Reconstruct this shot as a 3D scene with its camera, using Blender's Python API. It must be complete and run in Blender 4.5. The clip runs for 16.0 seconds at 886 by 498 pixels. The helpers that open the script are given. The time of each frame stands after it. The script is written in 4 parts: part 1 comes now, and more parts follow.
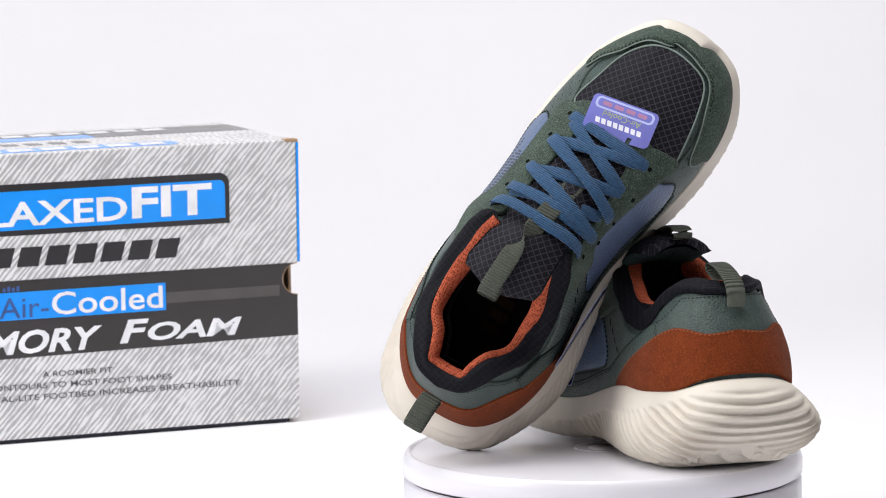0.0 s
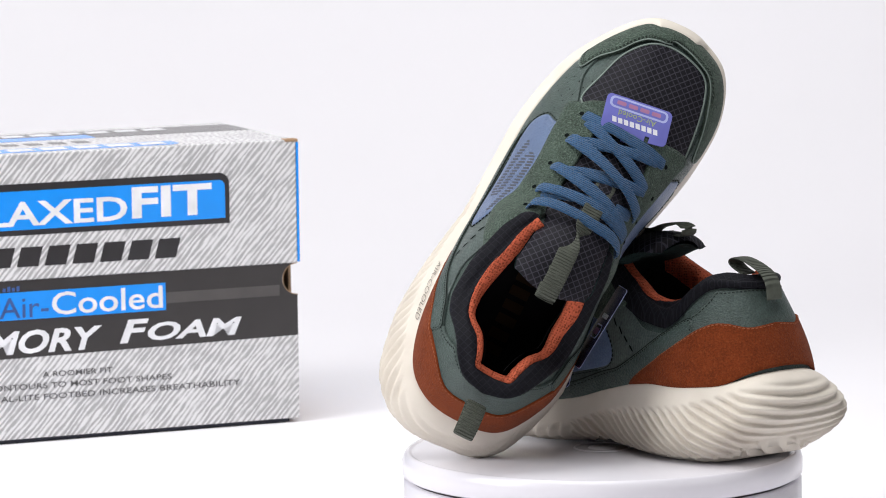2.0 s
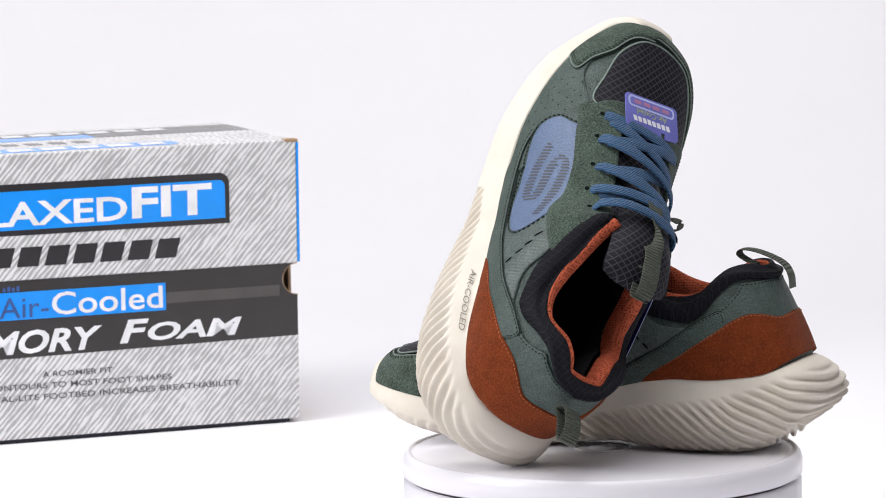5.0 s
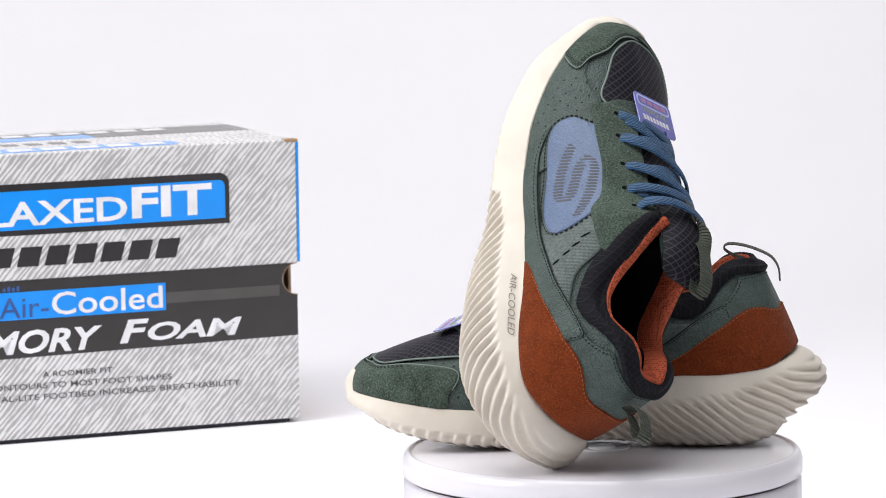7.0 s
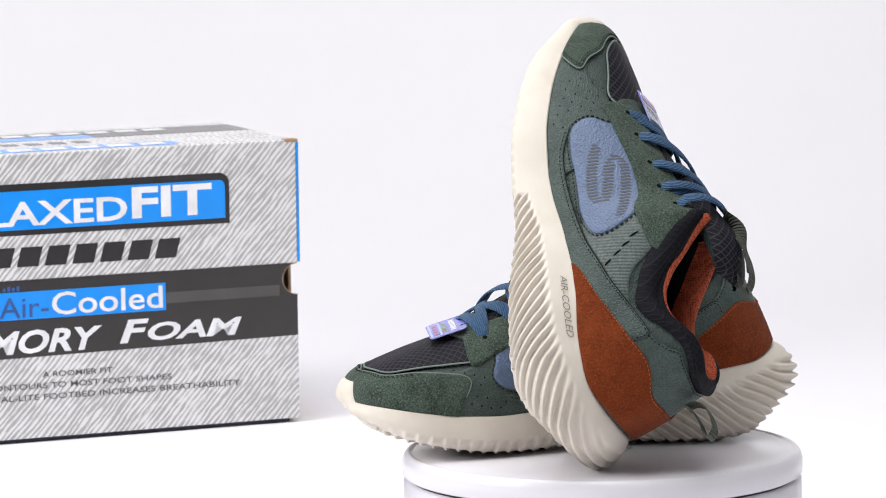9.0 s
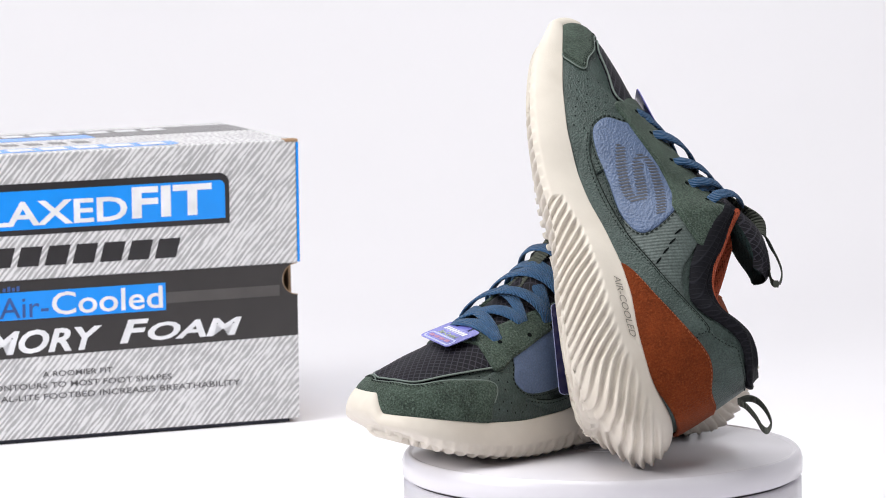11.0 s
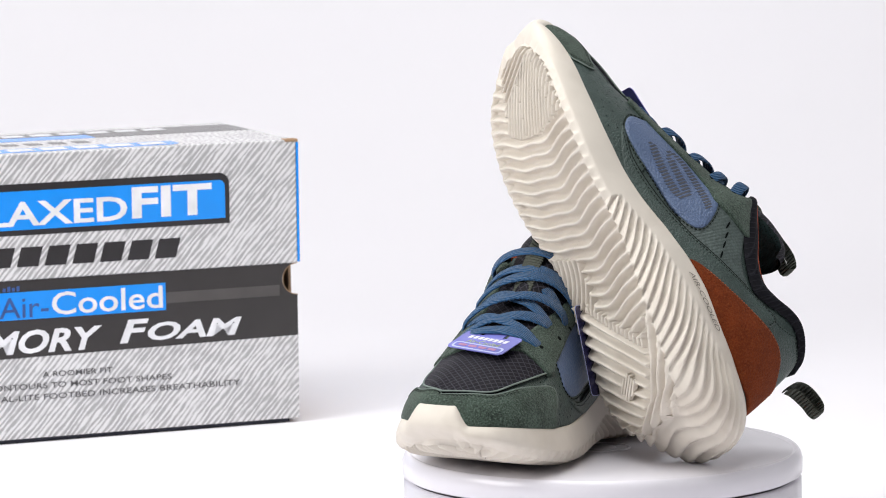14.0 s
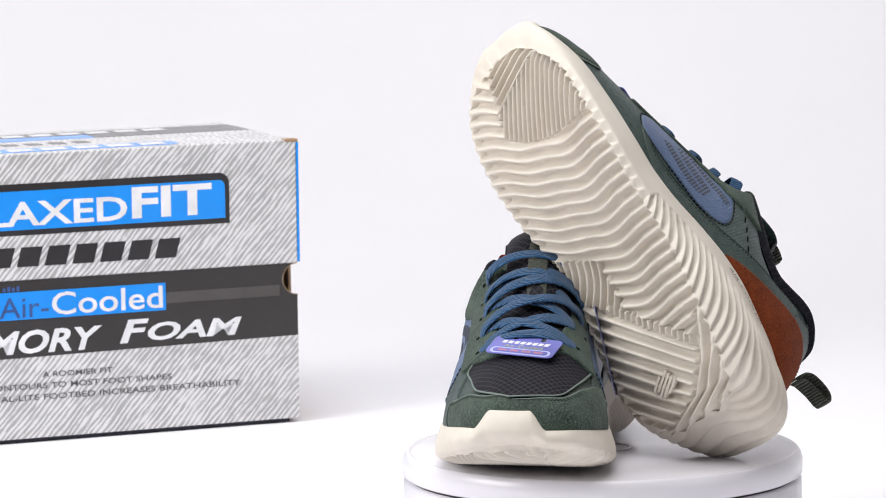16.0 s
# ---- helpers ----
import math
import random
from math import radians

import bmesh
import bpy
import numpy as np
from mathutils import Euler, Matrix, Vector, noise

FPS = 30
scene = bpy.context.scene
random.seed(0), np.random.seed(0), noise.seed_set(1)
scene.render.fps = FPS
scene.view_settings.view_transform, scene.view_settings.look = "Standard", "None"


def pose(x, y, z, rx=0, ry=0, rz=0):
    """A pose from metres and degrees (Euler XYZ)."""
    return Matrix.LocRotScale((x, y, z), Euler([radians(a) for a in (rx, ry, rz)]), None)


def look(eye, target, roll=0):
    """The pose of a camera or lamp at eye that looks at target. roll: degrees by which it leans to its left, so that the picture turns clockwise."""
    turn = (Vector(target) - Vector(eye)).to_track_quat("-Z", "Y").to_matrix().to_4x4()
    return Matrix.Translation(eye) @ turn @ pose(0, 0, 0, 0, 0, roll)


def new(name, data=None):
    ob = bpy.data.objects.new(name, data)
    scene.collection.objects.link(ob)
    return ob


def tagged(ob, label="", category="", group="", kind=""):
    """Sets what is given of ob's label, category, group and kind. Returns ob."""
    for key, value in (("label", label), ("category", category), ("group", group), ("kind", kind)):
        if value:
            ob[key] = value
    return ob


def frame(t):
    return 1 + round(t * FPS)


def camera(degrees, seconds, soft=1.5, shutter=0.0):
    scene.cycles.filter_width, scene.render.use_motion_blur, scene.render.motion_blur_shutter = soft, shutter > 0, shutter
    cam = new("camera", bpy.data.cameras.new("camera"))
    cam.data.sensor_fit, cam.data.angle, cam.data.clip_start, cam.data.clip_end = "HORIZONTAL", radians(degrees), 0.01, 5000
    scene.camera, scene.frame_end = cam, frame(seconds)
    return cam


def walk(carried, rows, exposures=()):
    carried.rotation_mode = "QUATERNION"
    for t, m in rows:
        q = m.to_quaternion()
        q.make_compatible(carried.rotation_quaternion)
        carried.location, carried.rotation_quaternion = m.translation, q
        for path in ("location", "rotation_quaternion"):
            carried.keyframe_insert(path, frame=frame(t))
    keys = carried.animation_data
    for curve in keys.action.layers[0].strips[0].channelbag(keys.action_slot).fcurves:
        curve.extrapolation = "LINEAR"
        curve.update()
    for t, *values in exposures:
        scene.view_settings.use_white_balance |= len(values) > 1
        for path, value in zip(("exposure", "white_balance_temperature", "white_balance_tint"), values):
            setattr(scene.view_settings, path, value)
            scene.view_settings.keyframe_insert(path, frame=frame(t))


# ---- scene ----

from mathutils import geometry, kdtree

# ---------------------------------------------------------------- camera
cam = camera(10.479, 16.0, soft=1.0)
cam.data.dof.use_dof, cam.data.dof.focus_distance, cam.data.dof.aperture_fstop = True, 2.96, 40.0
TABLE_DROP = 0.0721                       # table top lies this far below the platter
EYE = pose(0, -2.9869, 0.4881, 90 - 6.9054, 0, 1.8808) @ pose(0, 0, 0, 0, 0, -0.703)
walk(cam, [(0.0, EYE), (16.0, EYE)], exposures=[(0.0, 0.0), (16.0, 0.0)])


def spin(t):
    """Turn of the platter in radians."""
    u = (t - 8.0) / 8.0
    return 0.16126 * t - 0.01613 * (u * u - 1) + 0.0117 * (u ** 3 - u)


# ---------------------------------------------------------------- light
world = bpy.data.worlds.new("studio")
scene.world = world
world.use_nodes = True
wn = world.node_tree.nodes
wn["Background"].inputs[0].default_value = (1.0, 0.975, 1.03, 1)
wn["Background"].inputs[1].default_value = 0.08


def softbox(name, eye, target, sx, sy, watts, colour=(1, 1, 1)):
    data = bpy.data.lights.new(name, "AREA")
    data.shape, data.size, data.size_y, data.energy, data.color = "RECTANGLE", sx, sy, watts, colour
    ob = new(name, data)
    ob.matrix_world = look(eye, target)
    return ob


softbox("softbox_top", (-0.2, -0.35, 1.7), (0, 0, 0), 1.6, 1.4, 29)
softbox("softbox_side", (-1.75, -0.75, 1.0), (0, 0, 0.12), 1.0, 1.0, 29)
softbox("softbox_side", (1.7, -0.9, 0.9), (0, 0, 0.12), 1.0, 1.0, 3)
# added fill lamp, only keeps the back wall white
softbox("backdrop_fill", (0.0, 0.75, 2.4), (0, 1.7, 0.5), 2.6, 0.6, 15.5)


# ---------------------------------------------------------------- materials
def material(name, colour, rough=0.6, metal=0.0, var=0.12, var_scale=60.0, bump=0.0, bump_scale=400.0, kind="noise", sheen=0.0,
             spec=0.5, second=None, second_scale=200.0, fine=0.0, fine_scale=1500.0):
    m = bpy.data.materials.new(name)
    m.use_nodes = True
    nt = m.node_tree
    n, l = nt.nodes, nt.links
    b = n["Principled BSDF"]
    b.inputs["Roughness"].default_value = rough
    b.inputs["Metallic"].default_value = metal
    b.inputs["Specular IOR Level"].default_value = spec
    if sheen:
        b.inputs["Sheen Weight"].default_value = sheen
        b.inputs["Sheen Roughness"].default_value = 0.5
    tc = n.new("ShaderNodeTexCoord")
    no = n.new("ShaderNodeTexNoise")
    no.inputs["Scale"].default_value = var_scale
    no.inputs["Detail"].default_value = 6
    l.new(tc.outputs["Object"], no.inputs["Vector"])
    ramp = n.new("ShaderNodeValToRGB")
    ramp.color_ramp.elements[0].position, ramp.color_ramp.elements[1].position = 0.3, 0.7
    c = Vector(colour)
    ramp.color_ramp.elements[0].color = (*(c * (1 - var)), 1)
    ramp.color_ramp.elements[1].color = (*(c * (1 + var)), 1)
    l.new(no.outputs["Fac"], ramp.inputs["Fac"])
    out = ramp.outputs["Color"]
    if second:
        n2 = n.new("ShaderNodeTexNoise")
        n2.inputs["Scale"].default_value = second_scale
        n2.inputs["Detail"].default_value = 4
        l.new(tc.outputs["Object"], n2.inputs["Vector"])
        r2 = n.new("ShaderNodeValToRGB")
        r2.color_ramp.elements[0].position, r2.color_ramp.elements[1].position = 0.48, 0.72
        r2.color_ramp.elements[0].color, r2.color_ramp.elements[1].color = (0, 0, 0, 1), (1, 1, 1, 1)
        l.new(n2.outputs["Fac"], r2.inputs["Fac"])
        mx = n.new("ShaderNodeMix")
        mx.data_type = "RGBA"
        l.new(r2.outputs["Color"], mx.inputs["Factor"])
        l.new(out, mx.inputs["A"])
        mx.inputs["B"].default_value = (*second, 1)
        out = mx.outputs["Result"]
    if fine:
        nf = n.new("ShaderNodeTexNoise")
        nf.inputs["Scale"].default_value = fine_scale
        nf.inputs["Detail"].default_value = 2
        l.new(tc.outputs["Object"], nf.inputs["Vector"])
        rf = n.new("ShaderNodeMapRange")
        rf.inputs["From Min"].default_value, rf.inputs["From Max"].default_value = 0.35, 0.65
        rf.inputs["To Min"].default_value, rf.inputs["To Max"].default_value = 1 - fine, 1 + fine
        l.new(nf.outputs["Fac"], rf.inputs["Value"])
        vm = n.new("ShaderNodeVectorMath")
        vm.operation = "SCALE"
        l.new(out, vm.inputs[0])
        l.new(rf.outputs["Result"], vm.inputs["Scale"])
        out = vm.outputs["Vector"]
    l.new(out, b.inputs["Base Color"])
    if bump:
        if kind == "leather":
            bt = n.new("ShaderNodeTexVoronoi")
            bt.feature = "SMOOTH_F1"
            h = bt.outputs["Distance"]
        elif kind == "wave":
            bt = n.new("ShaderNodeTexWave")
            bt.inputs["Distortion"].default_value = 0.6
            h = bt.outputs["Fac"]
        else:
            bt = n.new("ShaderNodeTexNoise")
            bt.inputs["Detail"].default_value = 5
            h = bt.outputs["Fac"]
        bt.inputs["Scale"].default_value = bump_scale
        l.new(tc.outputs["Object"], bt.inputs["Vector"])
        bp = n.new("ShaderNodeBump")
        bp.inputs["Strength"].default_value = bump
        bp.inputs["Distance"].default_value = 0.0012
        l.new(h, bp.inputs["Height"])
        l.new(bp.outputs["Normal"], b.inputs["Normal"])
    return m


def ripstop(name, colour, line, pitch, turn=45.0, width=0.16, bump=0.6, rough=0.7):
    """Woven cloth with a raised diamond grid."""
    m = material(name, colour, rough, var=0.25, var_scale=900, spec=0.12)
    nt = m.node_tree
    n, l = nt.nodes, nt.links
    b = n["Principled BSDF"]
    base = b.inputs["Base Color"].links[0].from_socket
    tc = n.new("ShaderNodeTexCoord")
    mp = n.new("ShaderNodeMapping")
    mp.inputs["Rotation"].default_value = (0, 0, radians(turn))
    l.new(tc.outputs["Object"], mp.inputs["Vector"])
    sep = n.new("ShaderNodeSeparateXYZ")
    l.new(mp.outputs["Vector"], sep.inputs["Vector"])
    masks = []
    for axis in ("X", "Y"):
        mul = n.new("ShaderNodeMath")
        mul.operation = "MULTIPLY"
        mul.inputs[1].default_value = 1.0 / pitch
        l.new(sep.outputs[axis], mul.inputs[0])
        fr = n.new("ShaderNodeMath")
        fr.operation = "PINGPONG"
        fr.inputs[1].default_value = 0.5
        l.new(mul.outputs[0], fr.inputs[0])
        lt = n.new("ShaderNodeMapRange")
        lt.inputs["From Min"].default_value, lt.inputs["From Max"].default_value = width, width * 0.4
        lt.inputs["To Min"].default_value, lt.inputs["To Max"].default_value = 0, 1
        l.new(fr.outputs[0], lt.inputs["Value"])
        masks.append(lt.outputs["Result"])
    mx = n.new("ShaderNodeMath")
    mx.operation = "MAXIMUM"
    l.new(masks[0], mx.inputs[0])
    l.new(masks[1], mx.inputs[1])
    mix = n.new("ShaderNodeMix")
    mix.data_type = "RGBA"
    l.new(mx.outputs[0], mix.inputs["Factor"])
    l.new(base, mix.inputs["A"])
    mix.inputs["B"].default_value = (*line, 1)
    l.new(mix.outputs["Result"], b.inputs["Base Color"])
    bp = n.new("ShaderNodeBump")
    bp.inputs["Strength"].default_value = bump
    bp.inputs["Distance"].default_value = 0.0006
    l.new(mx.outputs[0], bp.inputs["Height"])
    l.new(bp.outputs["Normal"], b.inputs["Normal"])
    return m


def spacer(name, colour, hole, scale=620.0):
    """Open knit with small dark holes."""
    m = material(name, colour, 0.85, var=0.12, var_scale=120, spec=0.1)
    nt = m.node_tree
    n, l = nt.nodes, nt.links
    b = n["Principled BSDF"]
    base = b.inputs["Base Color"].links[0].from_socket
    tc = n.new("ShaderNodeTexCoord")
    v = n.new("ShaderNodeTexVoronoi")
    v.inputs["Scale"].default_value = scale
    v.inputs["Randomness"].default_value = 0.35
    l.new(tc.outputs["Object"], v.inputs["Vector"])
    r = n.new("ShaderNodeMapRange")
    r.inputs["From Min"].default_value, r.inputs["From Max"].default_value = 0.22, 0.50
    l.new(v.outputs["Distance"], r.inputs["Value"])
    mix = n.new("ShaderNodeMix")
    mix.data_type = "RGBA"
    l.new(r.outputs["Result"], mix.inputs["Factor"])
    mix.inputs["A"].default_value = (*hole, 1)
    l.new(base, mix.inputs["B"])
    l.new(mix.outputs["Result"], b.inputs["Base Color"])
    bp = n.new("ShaderNodeBump")
    bp.inputs["Strength"].default_value = 0.8
    bp.inputs["Distance"].default_value = 0.0008
    l.new(r.outputs["Result"], bp.inputs["Height"])
    l.new(bp.outputs["Normal"], b.inputs["Normal"])
    return m


M = dict(
    backdrop=material("backdrop_white", (0.89, 0.874, 0.908), 0.8, var=0.01, var_scale=3),
    table_white=material("gloss_white_plastic", (0.75, 0.73, 0.78), 0.22, var=0.02, var_scale=20, bump=0.02, bump_scale=60),
    gap=material("gap_shade", (0.03, 0.02, 0.025), 0.6),
    emblem=material("embossed_plastic", (0.70, 0.68, 0.72), 0.3, var=0.04, bump=0.1, bump_scale=200),
    midsole=material("cream_foam", (0.68, 0.625, 0.55), 0.55, var=0.05, var_scale=40, bump=0.12, bump_scale=900, second=(0.61, 0.55, 0.475), second_scale=25, spec=0.3),
    suede=material("green_suede", (0.046, 0.066, 0.052), 0.95, var=0.32, var_scale=70, bump=0.9, bump_scale=900, fine=0.40, fine_scale=1000, sheen=0.12, second=(0.085, 0.115, 0.092), second_scale=800, spec=0.08),
    leather=material("green_leather", (0.054, 0.076, 0.069), 0.44, var=0.15, var_scale=120, bump=0.55, bump_scale=1000, kind="leather", spec=0.28, fine=0.22, fine_scale=900),
    quarter=material("grey_green_leather", (0.074, 0.096, 0.090), 0.46, var=0.15, var_scale=120, bump=0.16, bump_scale=150, kind="wave", spec=0.4, fine=0.25, fine_scale=800),
    blue=material("blue_leather", (0.095, 0.138, 0.240), 0.42, var=0.08, var_scale=90, fine=0.10, fine_scale=900, bump=0.5, bump_scale=800, kind="leather"),
    rust=material("rust_suede", (0.155, 0.031, 0.008), 0.95, var=0.16, var_scale=110, bump=0.8, bump_scale=900, fine=0.18, fine_scale=1000, sheen=0.05, second=(0.20, 0.046, 0.014), second_scale=700, spec=0.08),
    black=ripstop("black_ripstop_collar", (0.007, 0.007, 0.010), (0.014, 0.014, 0.019), 0.0034, 20, 0.10),
    vamp=ripstop("charcoal_ripstop_mesh", (0.009, 0.0085, 0.012), (0.042, 0.040, 0.052), 0.0035, 42, 0.12, 0.7, 0.55),
    under=material("black_cloth", (0.012, 0.012, 0.014), 0.9, var=0.2, spec=0.1),
    coral=spacer("coral_spacer_mesh", (0.44, 0.095, 0.048), (0.24, 0.054, 0.027)),
    tongue_lining=spacer("green_spacer_mesh", (0.025, 0.045, 0.044), (0.012, 0.02, 0.02)),
    insole=material("black_insole", (0.010, 0.010, 0.011), 0.9, var=0.2, spec=0.05),
    insole_print=material("insole_print", (0.035, 0.02, 0.011), 0.9, spec=0.05),
    lace=material("blue_lace", (0.030, 0.092, 0.20), 0.85, var=0.22, var_scale=500, bump=0.8, bump_scale=260, kind="wave", sheen=0.2, spec=0.12),
    webbing=material("olive_webbing", (0.088, 0.095, 0.078), 0.75, var=0.1, var_scale=300, bump=1.0, bump_scale=170, kind="wave", spec=0.15),
    thread=material("dark_thread", (0.014, 0.018, 0.016), 0.8, spec=0.1),
    thread_green=material("green_thread", (0.07, 0.10, 0.085), 0.8),
    thread_rust=material("rust_thread", (0.30, 0.085, 0.03), 0.8),
    piping=material("pale_green_edge", (0.15, 0.19, 0.17), 0.6),
    hole=material("punched_hole", (0.008, 0.010, 0.010), 0.9, spec=0),
    print_grey=material("grey_print", (0.060, 0.064, 0.080), 0.6, var=0.1),
    print_sole=material("grey_sole_print", (0.20, 0.18, 0.155), 0.7),
    tag_blue=material("violet_blue_card", (0.16, 0.165, 0.50), 0.18, var=0.25, var_scale=25),
    tag_navy=material("navy_card", (0.018, 0.018, 0.085), 0.25, var=0.2, var_scale=25),
    tag_edge=material("white_card_edge", (0.75, 0.74, 0.78), 0.5),
    tag_white=material("white_print", (0.72, 0.72, 0.76), 0.4),
    tag_red=material("red_print", (0.38, 0.17, 0.30), 0.4),
    tag_green=material("lime_print", (0.35, 0.42, 0.15), 0.4),
    tag_light=material("pale_blue_print", (0.42, 0.46, 0.74), 0.3),
    card_blue=material("box_blue_print", (0.008, 0.30, 0.95), 0.20, var=0.03),
    card_black=material("box_black_print", (0.042, 0.038, 0.038), 0.22, var=0.08, var_scale=30, spec=0.4),
    card_ink=material("box_ink", (0.028, 0.026, 0.028), 0.22),
    card_text=material("box_grey_ink", (0.10, 0.095, 0.10), 0.6),
    card_white=material("box_white_print", (0.85, 0.85, 0.88), 0.35),
    card_navy=material("box_navy_ink", (0.03, 0.09, 0.30), 0.5),
    card_edge=material("box_navy_edge", (0.012, 0.014, 0.028), 0.6),
    card_kraft=material("raw_cardboard", (0.38, 0.24, 0.14), 0.9, var=0.15),
    card_strip=material("box_charcoal_stripe", (0.085, 0.078, 0.076), 0.5),
)


def denim(name):
    """Printed grey denim: fine diagonal light and dark threads."""
    m = material(name, (0.60, 0.59, 0.60), 0.20, var=0.05)
    nt = m.node_tree
    n, l = nt.nodes, nt.links
    b = n["Principled BSDF"]
    tc = n.new("ShaderNodeTexCoord")
    turn = n.new("ShaderNodeMapping")
    turn.inputs["Rotation"].default_value = (0, radians(48), 0)
    l.new(tc.outputs["Object"], turn.inputs["Vector"])
    mp = n.new("ShaderNodeMapping")
    mp.inputs["Scale"].default_value = (0.26, 1, 1)
    l.new(turn.outputs["Vector"], mp.inputs["Vector"])
    w0 = n.new("ShaderNodeTexNoise")
    w0.inputs["Scale"].default_value = 420
    w0.inputs["Detail"].default_value = 3
    l.new(mp.outputs["Vector"], w0.inputs["Vector"])
    wv = n.new("ShaderNodeTexWave")
    wv.bands_direction = "Z"
    wv.inputs["Scale"].default_value = 92
    wv.inputs["Distortion"].default_value = 5.0
    wv.inputs["Detail"].default_value = 2
    wv.inputs["Detail Scale"].default_value = 1.5
    l.new(mp.outputs["Vector"], wv.inputs["Vector"])
    w = n.new("ShaderNodeMix")
    w.inputs["Factor"].default_value = 0.34
    l.new(w0.outputs["Fac"], w.inputs["A"])
    l.new(wv.outputs["Fac"], w.inputs["B"])
    g = n.new("ShaderNodeTexNoise")
    g.inputs["Scale"].default_value = 30
    g.inputs["Detail"].default_value = 5
    l.new(tc.outputs["Object"], g.inputs["Vector"])
    add = n.new("ShaderNodeMath")
    add.operation = "MULTIPLY_ADD"
    l.new(g.outputs["Fac"], add.inputs[0])
    add.inputs[1].default_value = 0.45
    l.new(w.outputs["Result"], add.inputs[2])
    r = n.new("ShaderNodeValToRGB")
    r.color_ramp.elements[0].position, r.color_ramp.elements[1].position = 0.60, 0.86
    r.color_ramp.elements[0].color, r.color_ramp.elements[1].color = (0.42, 0.415, 0.42, 1), (0.82, 0.81, 0.82, 1)
    l.new(add.outputs[0], r.inputs["Fac"])
    l.new(r.outputs["Color"], b.inputs["Base Color"])
    return m


M["denim"] = denim("box_denim_print")


# ---------------------------------------------------------------- mesh helpers
def mesh_from(name, verts, faces, mat, smooth=True):
    me = bpy.data.meshes.new(name)
    me.from_pydata([tuple(v) for v in verts], [], [tuple(f) for f in faces])
    me.materials.append(mat)
    if smooth:
        me.polygons.foreach_set("use_smooth", [True] * len(me.polygons))
    me.update()
    return me


def put(name, me, parent=None, label=""):
    ob = new(name, me)
    if parent:
        ob.parent = parent
    return tagged(ob, label)


def part(name, bm, mat, parent, label="", smooth=False):
    me = bpy.data.meshes.new(name)
    bm.to_mesh(me)
    bm.free()
    me.materials.append(mat)
    if smooth:
        me.polygons.foreach_set("use_smooth", [True] * len(me.polygons))
    return put(name, me, parent, label)


def grid_faces(rows, cols, wrap=False):
    out = []
    for i in range(rows - 1):
        for j in range(cols if wrap else cols - 1):
            k = (j + 1) % cols
            out.append((i * cols + j, i * cols + k, (i + 1) * cols + k, (i + 1) * cols + j))
    return out


def lathe(profile, steps=128):
    """A turned solid from (radius, height) pairs; radius 0 closes it."""
    bm = bmesh.new()
    rings = []
    for r, z in profile:
        if r < 1e-6:
            rings.append([bm.verts.new((0, 0, z))])
        else:
            rings.append([bm.verts.new((r * math.cos(2 * math.pi * k / steps), r * math.sin(2 * math.pi * k / steps), z)) for k in range(steps)])
    for a, b in zip(rings, rings[1:]):
        for k in range(steps):
            q = (k + 1) % steps
            if len(a) == 1:
                bm.faces.new((a[0], b[k], b[q]))
            elif len(b) == 1:
                bm.faces.new((a[k], b[0], a[q]))
            else:
                bm.faces.new((a[k], b[k], b[q], a[q]))
    bmesh.ops.recalc_face_normals(bm, faces=bm.faces)
    return bm


def slab(x0, x1, y0, y1, z0, z1, bevel=0.0, seg=2):
    bm = bmesh.new()
    bmesh.ops.create_cube(bm, size=1)
    for v in bm.verts:
        v.co = ((x0 + x1) / 2 + v.co.x * (x1 - x0), (y0 + y1) / 2 + v.co.y * (y1 - y0), (z0 + z1) / 2 + v.co.z * (z1 - z0))
    if bevel:
        bmesh.ops.bevel(bm, geom=bm.edges[:], offset=bevel, segments=seg, profile=0.5, affect="EDGES")
    return bm


def text_mesh(name, body, size, mat, depth=0.0002, shear=0.0, width=1.0, bold=0.0, align="LEFT"):
    """Raised lettering as a mesh in the x-y plane."""
    cu = bpy.data.curves.new(name, "FONT")
    cu.body, cu.size, cu.extrude, cu.shear, cu.offset, cu.align_x = body, size, depth, shear, bold, align
    cu.resolution_u = 3
    ob = bpy.data.objects.new(name, cu)
    scene.collection.objects.link(ob)
    me = bpy.data.meshes.new_from_object(ob.evaluated_get(bpy.context.evaluated_depsgraph_get()))
    bpy.data.objects.remove(ob)
    me.materials.clear()
    me.materials.append(mat)
    for v in me.vertices:
        v.co.x *= width
    return me


# ---------------------------------------------------------------- studio
def build_studio():
    """White sweep: table that curves up into a back wall."""
    prof = [(-4.0, 0.0), (-1.0, 0.0), (1.2, 0.0)]
    for k in range(1, 13):
        a = math.pi / 2 * k / 12
        prof.append((1.2 + 0.6 * math.sin(a), 0.6 - 0.6 * math.cos(a)))
    prof.append((1.8, 3.0))
    verts, cols = [], 9
    for y, z in prof:
        for c in range(cols):
            verts.append((-3.6 + 7.2 * c / (cols - 1), y, z - TABLE_DROP))
    me = mesh_from("backdrop", verts, grid_faces(len(prof), cols), M["backdrop"])
    ob = put("backdrop", me)
    sol = ob.modifiers.new("thick", "SOLIDIFY")
    sol.thickness, sol.offset = 0.004, -1
    tagged(ob, "seamless white paper sweep under and behind the products", "backdrop", kind="structure")


build_studio()


